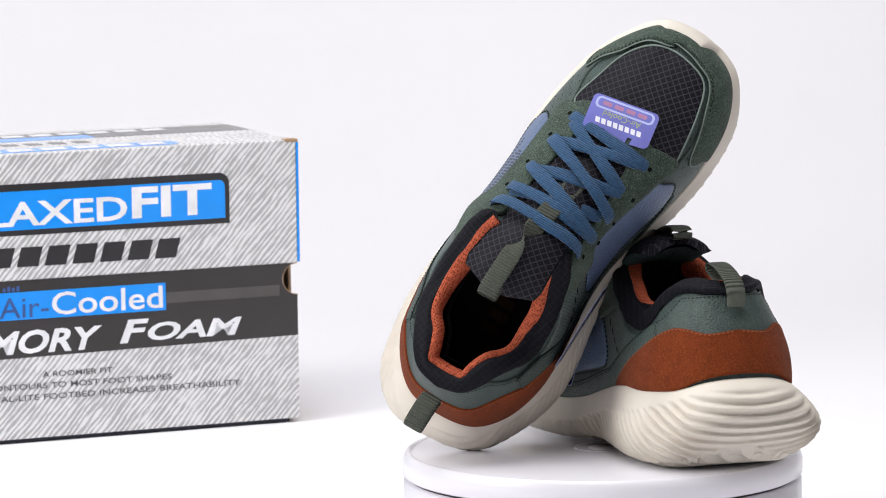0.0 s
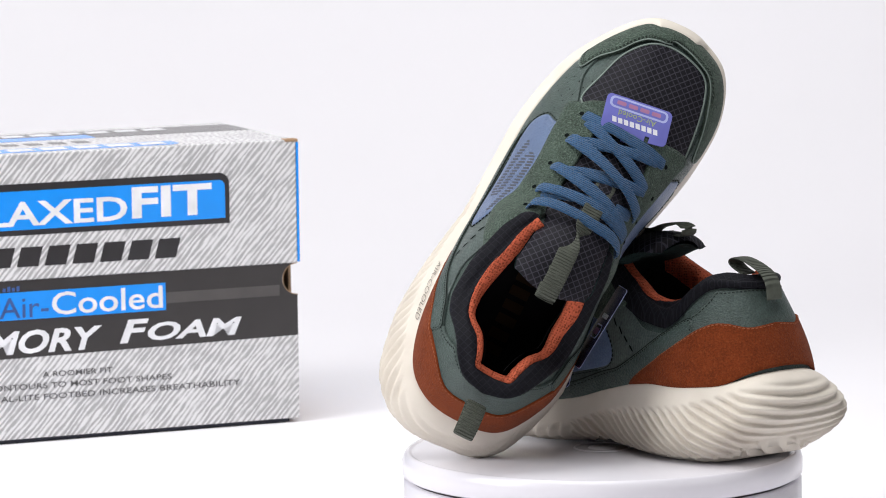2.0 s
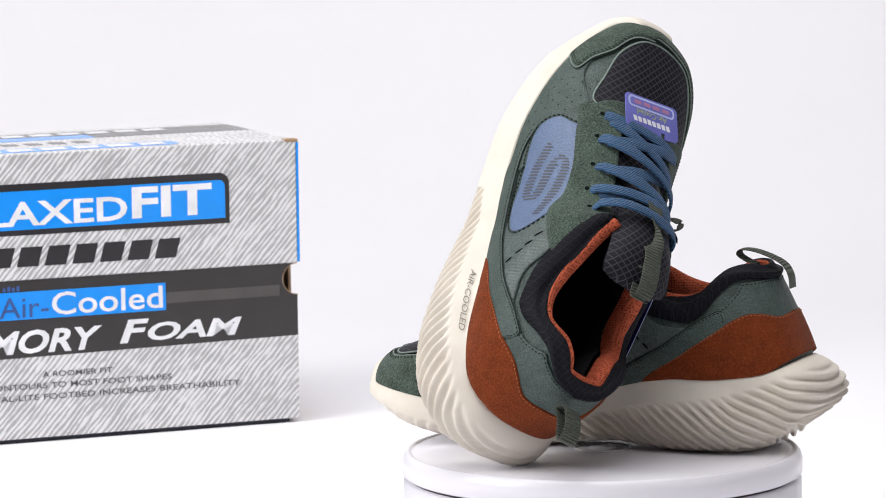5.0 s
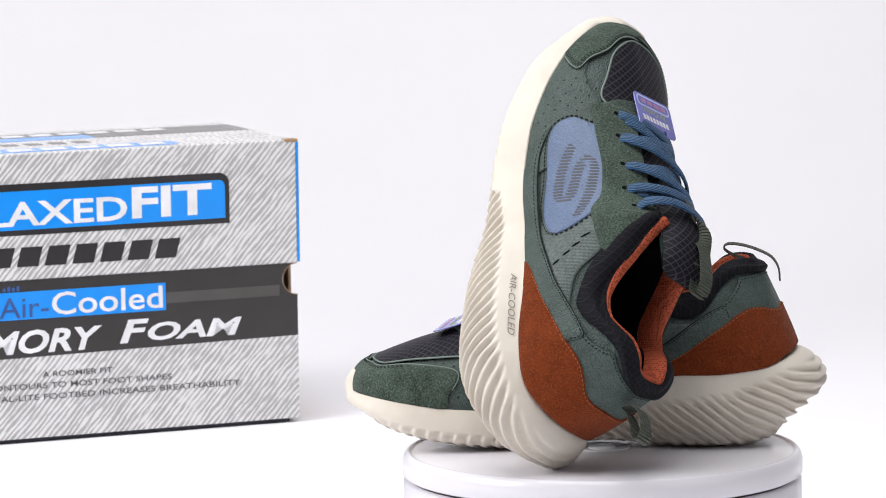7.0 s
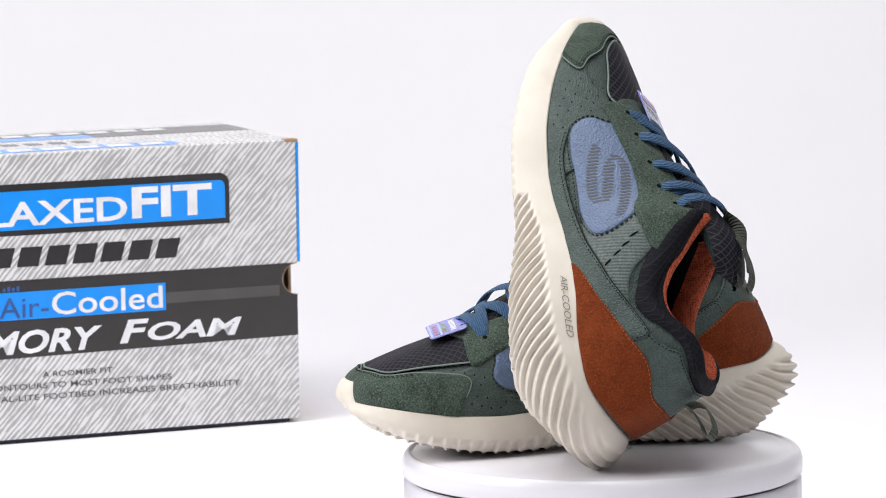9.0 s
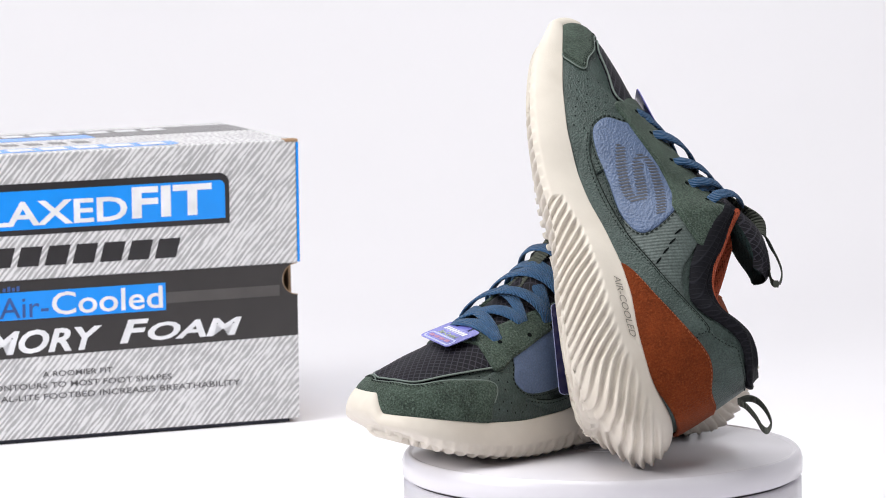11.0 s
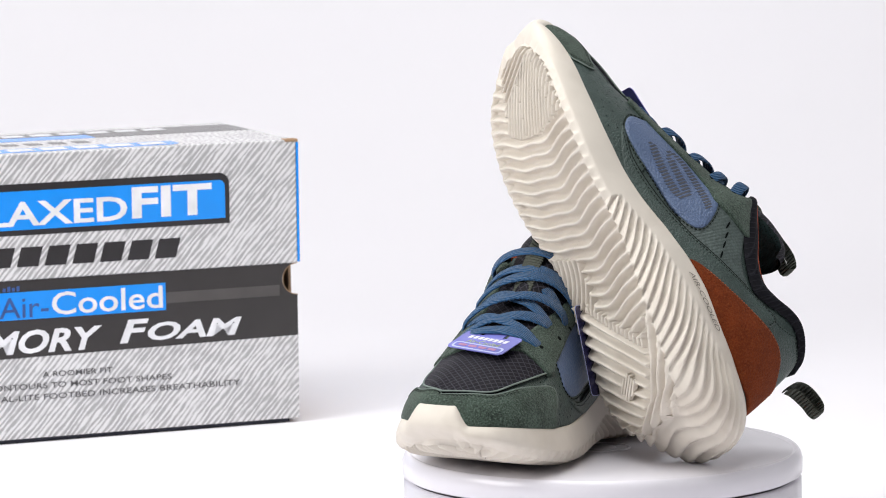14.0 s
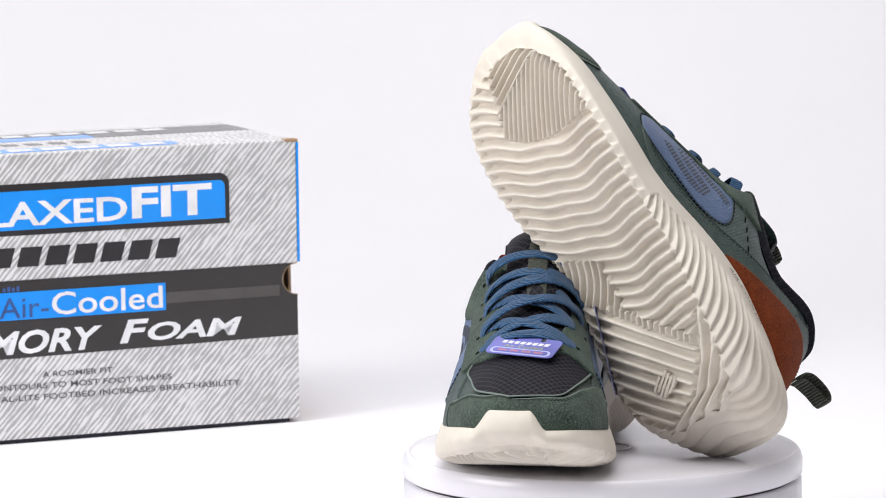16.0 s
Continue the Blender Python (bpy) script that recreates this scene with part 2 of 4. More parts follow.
def build_turntable():
    base = tagged(new("turntable"), "round glossy white motorised display turntable on white sweep", "turntable")
    base.location = (0, 0, -TABLE_DROP)
    h = TABLE_DROP
    part("base", lathe([(0, 0.0), (0.119, 0.0), (0.122, 0.003), (0.1245, 0.012), (0.1245, h - 0.0185), (0.123, h - 0.0172), (0, h - 0.0172)]), M["table_white"], base, smooth=True)
    # solid near-black ring: the slit's shade is put into its colour
    part("gap_shade_ring", lathe([(0, h - 0.0172), (0.1205, h - 0.0172), (0.1205, h - 0.0158), (0, h - 0.0158)]), M["gap"], base, "dark ring standing in for the shade in the gap under the platter")
    platter = part("platter", lathe([(0, -0.0155), (0.123, -0.0155), (0.125, -0.0140), (0.1252, -0.0060), (0.1243, -0.0030), (0.1232, -0.0012), (0.1222, -0.0002), (0.1215, 0.0), (0.1205, -0.0002), (0.1197, -0.0010), (0.1185, -0.0010), (0.1170, 0.0), (0, 0.0)], 160), M["table_white"], base, smooth=True)
    platter.location = (0, 0, h)
    part("emblem_ring", lathe([(0.0165, 0.0002), (0.0168, 0.0009), (0.0176, 0.0009), (0.018, 0.0002)], 64), M["emblem"], platter, "raised centre ring", smooth=True)
    part("emblem_disc", lathe([(0, 0.0008), (0.0085, 0.0008), (0.009, 0.0002)], 48), M["emblem"], platter, "raised centre disc", smooth=True)
    return platter


platter = build_turntable()


# ---------------------------------------------------------------- shoe box
BOX_L, BOX_D, BOX_H, LID = 0.345, 0.1505, 0.2083, 0.1165


def face_text(name, body, u0, u1, v0, v1, mat, parent, proud, shear=0.0, bold=0.0, label=""):
    """Lettering printed on the box front, fitted between u0..u1 and v0..v1."""
    me = text_mesh(name, body, 0.02, mat, 0.00006, shear, 1.0, bold)
    xs, ys = [v.co.x for v in me.vertices], [v.co.y for v in me.vertices]
    for v in me.vertices:
        v.co = (u0 + (v.co.x - min(xs)) / (max(xs) - min(xs)) * (u1 - u0), -proud + v.co.z * -1, v0 + (v.co.y - min(ys)) / (max(ys) - min(ys)) * (v1 - v0))
    return put(name, me, parent, label)


def outline_plate(pts, thick, axis="y", at=0.0):
    """A flat plate from an outline in (u, v), thickness towards the front (-y) or top (+z)."""
    bm = bmesh.new()
    vs = [bm.verts.new((u, at, v) if axis == "y" else (u, v, at)) for u, v in pts]
    f = bm.faces.new(vs)
    r = bmesh.ops.extrude_face_region(bm, geom=[f])
    d = Vector((0, -thick, 0)) if axis == "y" else Vector((0, 0, thick))
    for v in (g for g in r["geom"] if isinstance(g, bmesh.types.BMVert)):
        v.co += d
    bmesh.ops.recalc_face_normals(bm, faces=bm.faces)
    return bm


def build_box():
    """Origin at the front right bottom corner; the front runs towards -x."""
    box = tagged(new("shoe_box"), "grey denim-print cardboard shoe box with blue and black lettering", "shoe box")
    arc = [(-0.0115 * math.cos(a), 0.1045 + 0.0115 * math.sin(a)) for a in np.linspace(-math.pi / 2, math.pi / 2, 14)]
    front = [(-BOX_L, 0.0), (0.0, 0.0)] + arc + [(0.0, LID + 0.004), (-BOX_L, LID + 0.004)]
    body = part("body", outline_plate(front, 0.002, "y", 0.002), M["denim"], box, "denim-print box body")
    for nm, dims in (("back_wall", (-BOX_L, 0, BOX_D - 0.002, BOX_D, 0, LID)), ("end_wall", (-BOX_L, -BOX_L + 0.002, 0.002, BOX_D - 0.002, 0, LID)), ("bottom", (-BOX_L + 0.002, -0.002, 0.002, BOX_D - 0.002, 0, 0.002)),
                     ("end_wall", (-0.002, 0, 0.0022, BOX_D - 0.002, 0, 0.090)), ("end_wall", (-0.002, 0, 0.013, BOX_D - 0.002, 0.0902, LID))):
        part(nm, slab(*dims), M["card_kraft"], body, "plain brown cardboard inside")
    part("hole_edge", outline_plate([(u * 1.05, 0.1045 + (v - 0.1045) * 1.05) for u, v in arc] + arc[::-1], 0.0003, "y", -0.0001), M["card_kraft"], body, "raw cut edge of the finger hole")
    part("bottom_edge", slab(-BOX_L, -0.007, 0.003, BOX_D - 0.003, -0.0035, 0.0, 0.0004), M["card_edge"], body, "dark navy lower edge")
    lid = part("lid", slab(-BOX_L - 0.001, 0.0, -0.0012, BOX_D + 0.001, LID, BOX_H, 0.0010), M["denim"], box, "denim-print lid")
    part("lid_edge", slab(0.0002, 0.0022, -0.0010, BOX_D, LID + 0.0005, BOX_H - 0.002, 0.0006), M["card_blue"], lid, "bright blue lid edge")
    part("worn_corner", slab(-0.009, 0.0016, -0.0016, 0.006, BOX_H - 0.0016, BOX_H + 0.0006, 0.0006), M["card_kraft"], lid, "scuffed brown cardboard corner")
    # front print, lid
    y0 = 0.0013

    def banner(u0, u1, v0, v1, r, drop):
        pts = [(u0, v0), (u1, v0)] + [(u1 - r + r * math.cos(a), v1 - r + r * math.sin(a)) for a in np.linspace(0, math.pi / 2, 8)] + [(u0, v1)]
        return pts
    part("banner_border", outline_plate(banner(-0.343, -0.0535, 0.1492, 0.1868, 0.008, 0), 0.00012, "y", -y0), M["card_ink"], lid, "black banner border")
    part("banner", outline_plate(banner(-0.343, -0.0570, 0.1532, 0.1815, 0.005, 0), 0.00012, "y", -y0 - 0.0002), M["card_blue"], lid, "bright blue banner")
    face_text("banner_text", "RELAXED", -0.280, -0.1335, 0.1560, 0.1738, M["card_white"], lid, y0 + 0.0005, bold=0.0004)
    face_text("banner_text", "FIT", -0.1300, -0.0675, 0.1567, 0.1797, M["card_white"], lid, y0 + 0.0005, bold=0.0006)
    # maker's name as plain slanted bars
    for k in range(8):
        u = -0.2620 + k * 0.0213
        bar = [(u, 0.1262), (u + 0.0165, 0.1262), (u + 0.0205, 0.1405), (u + 0.004, 0.1405)]
        part("name_bar", outline_plate(bar, 0.00012, "y", -y0), M["card_ink"], lid)
    # front print, body
    y0 = 0.0001
    band = [(-BOX_L, 0.0578), (-0.0002, 0.0622)] + [(-0.0002, 0.0925)] + [(u - 0.0008, v) for u, v in arc] + [(-0.0002, 0.1163), (-BOX_L, 0.1163)]
    part("black_band", outline_plate(band, 0.00012, "y", -y0), M["card_black"], body, "black printed band")
    part("band_stripe", slab(-0.104, -0.0145, -0.0005, -0.0003, 0.0925, 0.1005), M["card_strip"], body, "faint grey stripe")
    part("blue_label", slab(-0.335, -0.1045, -0.0006, -0.0003, 0.0875, 0.1078), M["card_blue"], body, "bright blue label")
    face_text("label_text", "Air-", -0.2330, -0.1955, 0.0890, 0.1040, M["card_navy"], body, 0.0008)
    face_text("label_text", "Cooled", -0.1930, -0.1070, 0.0893, 0.1062, M["card_white"], body, 0.0008, bold=0.0002)
    for k in range(4):
        part("script_bar", slab(-0.2300 + k * 0.0035, -0.2278 + k * 0.0035, -0.0005, -0.0003, 0.1086, 0.1112 + 0.001 * (k % 2)), M["card_navy"], body)
    face_text("label_text", "MEMORY", -0.2820, -0.1545, 0.0622, 0.0797, M["card_white"], body, 0.0005, shear=0.25, bold=0.0006)
    face_text("label_text", "F", -0.1410, -0.1180, 0.0650, 0.0822, M["card_white"], body, 0.0005, shear=0.25, bold=0.0006)
    face_text("label_text", "OAM", -0.1190, -0.0450, 0.0655, 0.0790, M["card_white"], body, 0.0005, shear=0.25, bold=0.0006)
    face_text("small_text", "A ROOMIER FIT", -0.2010, -0.1470, 0.0442, 0.0482, M["card_text"], body, 0.0003, bold=0.00008)
    face_text("small_text", "CONTOURS TO MOST FOOT SHAPES", -0.2440, -0.1010, 0.0360, 0.0402, M["card_text"], body, 0.0003, bold=0.00008)
    face_text("small_text", "DUAL-LITE FOOTBED INCREASES BREATHABILITY", -0.2460, -0.0470, 0.0278, 0.0320, M["card_text"], body, 0.0003, bold=0.00008)
    # top print
    z = BOX_H + 0.00005
    part("top_banner", outline_plate([(-0.343, 0.011), (-0.092, 0.011), (-0.085, 0.018), (-0.085, 0.036), (-0.343, 0.036)], 0.0001, "z", z), M["card_blue"], lid, "bright blue banner")
    for k in range(9):
        part("banner_bar", slab(-0.318 + k * 0.0255, -0.299 + k * 0.0255, 0.016, 0.031, z + 0.0002, z + 0.0003), M["card_white"], lid)
        part("name_bar", slab(-0.300 + k * 0.0185, -0.288 + k * 0.0185, 0.056, 0.071, z, z + 0.0001), M["card_ink"], lid)
    part("top_label", slab(-0.343, -0.125, 0.089, 0.113, z, z + 0.0001), M["card_blue"], lid, "bright blue label")
    part("top_band", slab(-0.1245, -0.002, 0.089, 0.137, z, z + 0.0001), M["card_black"], lid, "black printed band")
    part("top_band", slab(-0.343, -0.1250, 0.1135, 0.137, z, z + 0.0001), M["card_black"], lid, "black printed band")
    for k in range(11):
        part("banner_bar", slab(-0.300 + k * 0.0225, -0.283 + k * 0.0225, 0.117, 0.130, z + 0.0002, z + 0.0003), M["card_white"], lid)
    return box


box = build_box()


# ---------------------------------------------------------------- shoe shape (centimetres; x heel to toe, y to the outer side, z up)
def spline(points, n, closed=False):
    """Catmull-Rom through points, n samples."""
    p = np.array(points, float)
    if closed:
        p = np.vstack([p[-1], p, p[0], p[1]])
    else:
        p = np.vstack([2 * p[0] - p[1], p, 2 * p[-1] - p[-2]])
    k = len(p) - 3
    seg = np.linalg.norm(np.diff(p[1:-1], axis=0), axis=1)
    cum = np.r_[0, np.cumsum(seg)]
    s = np.linspace(0, cum[-1], n, endpoint=not closed)
    i = np.clip(np.searchsorted(cum, s, side="right") - 1, 0, k - 1)
    t = ((s - cum[i]) / np.maximum(seg[i], 1e-9))[:, None]
    a, b, c, d = p[i], p[i + 1], p[i + 2], p[i + 3]
    return 0.5 * (2 * b + (c - a) * t + (2 * a - 5 * b + 4 * c - d) * t * t + (3 * b - a - 3 * c + d) * t ** 3)


def curve_1d(pairs):
    xs, ys = zip(*pairs)

    def f(x):
        x = np.asarray(x, float)
        # smooth by averaging a linear fit over a small window
        return sum(np.interp(x + d, xs, ys) for d in (-0.6, -0.3, 0, 0.3, 0.6)) / 5
    return f


NA, NH = 720, 61
OUTLINE = [(1.2, 0.0), (1.55, 2.1), (2.9, 3.6), (5, 4.35), (8, 4.65), (11, 4.6), (14, 4.35), (17, 4.15), (20, 4.0), (23, 3.4), (25.3, 2.55), (27.3, 1.2),
           (28.7, -0.3), (29.05, -1.7), (28.9, -3.4), (27.8, -5.45), (25.3, -6.5), (22, -6.4), (19, -5.75), (16, -4.9), (13, -4.4), (10, -4.45), (7, -4.6), (4.8, -4.3), (2.9, -3.5), (1.55, -2.15)]
feather_z = curve_1d([(-2, 6.3), (0.7, 6.05), (1.5, 5.6), (3, 4.95), (6, 4.65), (8.5, 4.65), (10.4, 4.4), (13, 3.72), (15, 3.07), (17, 2.7), (20, 2.55), (23, 2.75), (26, 3.2), (28, 3.5), (31, 3.7)])
sole_z = curve_1d([(-2, 2.3), (0.5, 1.5), (2, 0.6), (3.5, 0.15), (5, 0), (9, 0), (11, 0.2), (13, 0.4), (15, 0.25), (17, 0.05), (19, 0.02), (21, 0.12), (22.5, 0.32), (24, 0.58), (26, 1.08), (28, 1.75), (30, 2.5)])
ridge_y = curve_1d([(0, 0), (12, -0.5), (15, -0.75), (17, -0.95), (19, -1.2), (23, -1.45), (30, -1.6)])
ridge_z = curve_1d([(12, 12.1), (13.5, 12.0), (15, 11.2), (17, 10.05), (19, 8.95), (21, 7.9), (23, 7.0), (25, 6.4), (27, 5.65), (28.0, 5.1), (30, 4.3)])
RIM_OUT = [(3.4, 0, 10.95), (3.75, 1.3, 11.05), (4.6, 2.05, 11.15), (5.5, 2.5, 11.05), (6.3, 2.9, 10.5), (7.1, 3.3, 9.65), (8.4, 3.3, 9.15), (9.8, 3.1, 9.5), (11.2, 2.8, 10.3), (12.8, 2.4, 11.1), (13.8, 1.9, 11.7)]
RIM_IN = [(3.4, 0, 10.95), (3.75, -1.3, 11.05), (4.6, -2.05, 11.15), (5.5, -2.5, 11.05), (6.3, -2.9, 10.5), (7.1, -3.25, 9.65), (8.4, -3.3, 9.15), (9.8, -3.3, 9.5), (11.2, -3.25, 10.1), (12.8, -3.2, 10.8), (13.8, -2.9, 11.4)]
LIP_OUT = [(4.1, 0, 11.0), (4.15, 0.7, 11.05), (4.3, 1.2, 11.2), (5.1, 1.45, 11.2), (5.95, 1.85, 10.85), (6.6, 2.5, 10.2), (7.3, 2.85, 9.65), (8.5, 2.95, 9.4), (9.9, 2.8, 9.75), (11.3, 2.5, 10.5), (12.8, 2.1, 11.3), (13.8, 1.65, 11.9)]
LIP_IN = [(4.1, 0, 11.0), (4.15, -0.7, 11.05), (4.3, -1.2, 11.2), (5.1, -1.45, 11.2), (5.95, -1.85, 10.85), (6.6, -2.5, 10.2), (7.3, -2.85, 9.65), (8.5, -2.95, 9.4), (9.9, -3.12, 9.71), (11.3, -2.93, 10.41), (12.8, -2.65, 11.15), (13.8, -2.28, 11.71)]


class Last:
    """The upper's skin: a runs round from the heel (0) over the outer side to the toe (0.5) and back, h from the sole line (0) to rim or ridge (1)."""

    def __init__(self):
        o = spline(OUTLINE, NA, True)
        self.B = np.c_[o, feather_z(o[:, 0])]
        k = int(np.argmax(o[:, 0]))
        self.toe = k
        a = np.arange(NA)
        self.side = np.where(a <= k, 1, -1)
        T = np.zeros((NA, 3))
        for side, rim in ((1, RIM_OUT), (-1, RIM_IN)):
            m = self.side == side
            idx = a[m] if side == 1 else a[m][::-1]
            x = o[idx, 0]
            # arc-length matched: base x 0.7..13 takes the rim, the rest the ridge
            bl = np.r_[0, np.cumsum(np.linalg.norm(np.diff(o[idx], axis=0), axis=1))]
            end = np.interp(13.2, x, bl)
            r = spline(rim, 400)
            rx = np.interp(np.clip(bl / end, 0, 1), np.linspace(0, 1, 400), np.arange(400))
            t1 = np.stack([np.interp(rx, np.arange(400), r[:, c]) for c in range(3)], 1)
            gx = 15.0 + (x - 15.0) * (27.95 - 15.0) / (28.95 - 15.0)
            t2 = np.stack([gx, ridge_y(gx), ridge_z(gx)], 1)
            w = np.clip((x - 13.0) / 2.6, 0, 1)
            w = np.where(bl > end * 0.5, w, 0)
            w = (w * w * (3 - 2 * w))[:, None]
            T[idx] = t1 * (1 - w) + t2 * w
        for _ in range(3):
            T = (np.roll(T, 1, 0) + T * 2 + np.roll(T, -1, 0)) / 4
        self.T = T
        self.lip = np.zeros((NA, 3))
        for side, rim in ((1, LIP_OUT), (-1, LIP_IN)):
            m = self.side == side
            idx = a[m] if side == 1 else a[m][::-1]
            bl = np.r_[0, np.cumsum(np.linalg.norm(np.diff(o[idx], axis=0), axis=1))]
            end = np.interp(13.2, o[idx, 0], bl)
            r = spline(rim, 400)
            q = np.clip(bl / end, 0, 1) * 399
            self.lip[idx] = np.stack([np.interp(q, np.arange(400), r[:, c]) for c in range(3)], 1)
        h = np.linspace(0, 1, NH)
        ph = h * math.pi / 2
        fore = np.clip((self.B[:, 0] - 9) / 7, 0, 1)
        fore = fore * fore * (3 - 2 * fore)
        toe = np.clip((self.B[:, 0] - 17) / 6, 0, 1)
        p = np.where(self.side == 1, 1.0 + 0.30 * toe, 1.0 - 0.12 * toe)
        tip = np.clip((self.B[:, 0] - 26.5) / 2, 0, 1)
        p = p * (1 - tip) + 0.95 * tip
        rear = np.clip((4.5 - self.B[:, 0]) / 3.5, 0, 1)[:, None]
        g = (1 - fore)[:, None] * h[None] ** (1.7 - 0.6 * rear) + fore[:, None] * (1 - np.cos(ph))[None]
        k1 = h[None] ** 1.0
        kf = np.sin(ph)[None] ** p[:, None]
        k = (1 - fore)[:, None] * k1 + fore[:, None] * kf
        xy = self.B[:, None, :2] + (T - self.B)[:, None, :2] * g[..., None]
        z = self.B[:, None, 2] + (T - self.B)[:, None, 2] * k
        S = np.concatenate([xy, z[..., None]], 2)
        # heel walls swell a little
        out = np.stack([-(np.roll(self.B[:, 1], -1) - np.roll(self.B[:, 1], 1)), np.roll(self.B[:, 0], -1) - np.roll(self.B[:, 0], 1)], 1)
        out /= np.linalg.norm(out, axis=1)[:, None]
        self.out = out
        swell = (1 - fore)[:, None] * (0.32 - 0.34 * rear) * np.sin(h * math.pi)[None]
        S[..., :2] += out[:, None] * swell[..., None]
        self.S = S
        da = np.roll(S, -1, 0) - np.roll(S, 1, 0)
        dh = np.gradient(S, axis=1)
        n = np.cross(da, dh)
        ln = np.linalg.norm(n, axis=2, keepdims=True)
        n = n / np.maximum(ln, 1e-9)
        n[:, -1] = n[:, -2]
        self.N = n
        if (n[NA // 4, 5, :2] * out[NA // 4]).sum() < 0:
            self.N = -n
        self.flat = S.reshape(-1, 3)
        self.trees = {}

    def tree(self, kind, side=0):
        key = (kind, side)
        if key not in self.trees:
            rows = [i for i in range(NA) if side == 0 or self.side[i] == side]
            t = kdtree.KDTree(len(rows) * NH)
            for i in rows:
                for j in range(NH):
                    q = self.S[i, j]
                    t.insert((q[0], q[2], 0) if kind == "xz" else (q[0], q[1], 0) if kind == "xy" else q, i * NH + j)
            t.balance()
            self.trees[key] = t
        return self.trees[key]

    def ah(self, point, side=1):
        """(a, h) of a point given as (x, z) on one side, or in space."""
        if len(point) == 2:
            _, i, _ = self.tree("xz", side).find((point[0], point[1], 0))
        else:
            _, i, _ = self.tree("xyz").find(point)
        return (i // NH) / NA, (i % NH) / (NH - 1)

    def at(self, a, h):
        """Place and normal for arrays of a (any turn) and h."""
        u = (np.asarray(a, float) % 1.0) * NA
        v = np.clip(np.asarray(h, float), 0, 1) * (NH - 1)
        i0 = np.floor(u).astype(int) % NA
        i1 = (i0 + 1) % NA
        j0 = np.clip(np.floor(v).astype(int), 0, NH - 2)
        fu, fv = (u - np.floor(u))[:, None], (v - j0)[:, None]

        def mix(A):
            return (A[i0, j0] * (1 - fu) + A[i1, j0] * fu) * (1 - fv) + (A[i0, j0 + 1] * (1 - fu) + A[i1, j0 + 1] * fu) * fv
        n = mix(self.N)
        return mix(self.S), n / np.linalg.norm(n, axis=1)[:, None]

    def top(self, x, y):
        """Place and normal straight above (x, y), fore part only."""
        P, Nn = [], []
        t = self.tree("xy")
        for px, py in zip(x, y):
            pos, nor, wsum = np.zeros(3), np.zeros(3), 0.0
            for co, i, d in t.find_n((px, py, 0), 6):
                q, n = self.S[i // NH, i % NH], self.N[i // NH, i % NH]
                nz = max(n[2], 0.15)
                z = q[2] - ((px - q[0]) * n[0] + (py - q[1]) * n[1]) / nz
                w = 1 / (d + 0.03)
                pos += w * np.array((px, py, z))
                nor += w * n
                wsum += w
            P.append(pos / wsum)
            Nn.append(nor / np.linalg.norm(nor))
        return np.array(P), np.array(Nn)


LAST = Last()
AS, HS = 70.0, 8.5       # chart scale: about centimetres


def inside(poly, q):
    x, y = q[:, 0], q[:, 1]
    r = np.zeros(len(q), bool)
    for (x0, y0), (x1, y1) in zip(poly, np.roll(poly, -1, 0)):
        c = (y0 > y) != (y1 > y)
        with np.errstate(divide="ignore", invalid="ignore"):
            r ^= c & (x < (x1 - x0) * (y - y0) / (y1 - y0 + 1e-12) + x0)
    return r


def edge_dist(poly, q):
    d = np.full(len(q), 1e9)
    for p0, p1 in zip(poly, np.roll(poly, -1, 0)):
        e = p1 - p0
        t = np.clip(((q - p0) @ e) / max(e @ e, 1e-12), 0, 1)
        d = np.minimum(d, np.linalg.norm(q - (p0 + t[:, None] * e), axis=1))
    return d


def lift(chart, q):
    if chart == "ah":
        return LAST.at(q[:, 0] / AS, q[:, 1] / HS)
    return LAST.top(q[:, 0], q[:, 1])


def mirror(P, hand):
    P = np.array(P, float)
    P[..., 1] *= hand
    return P


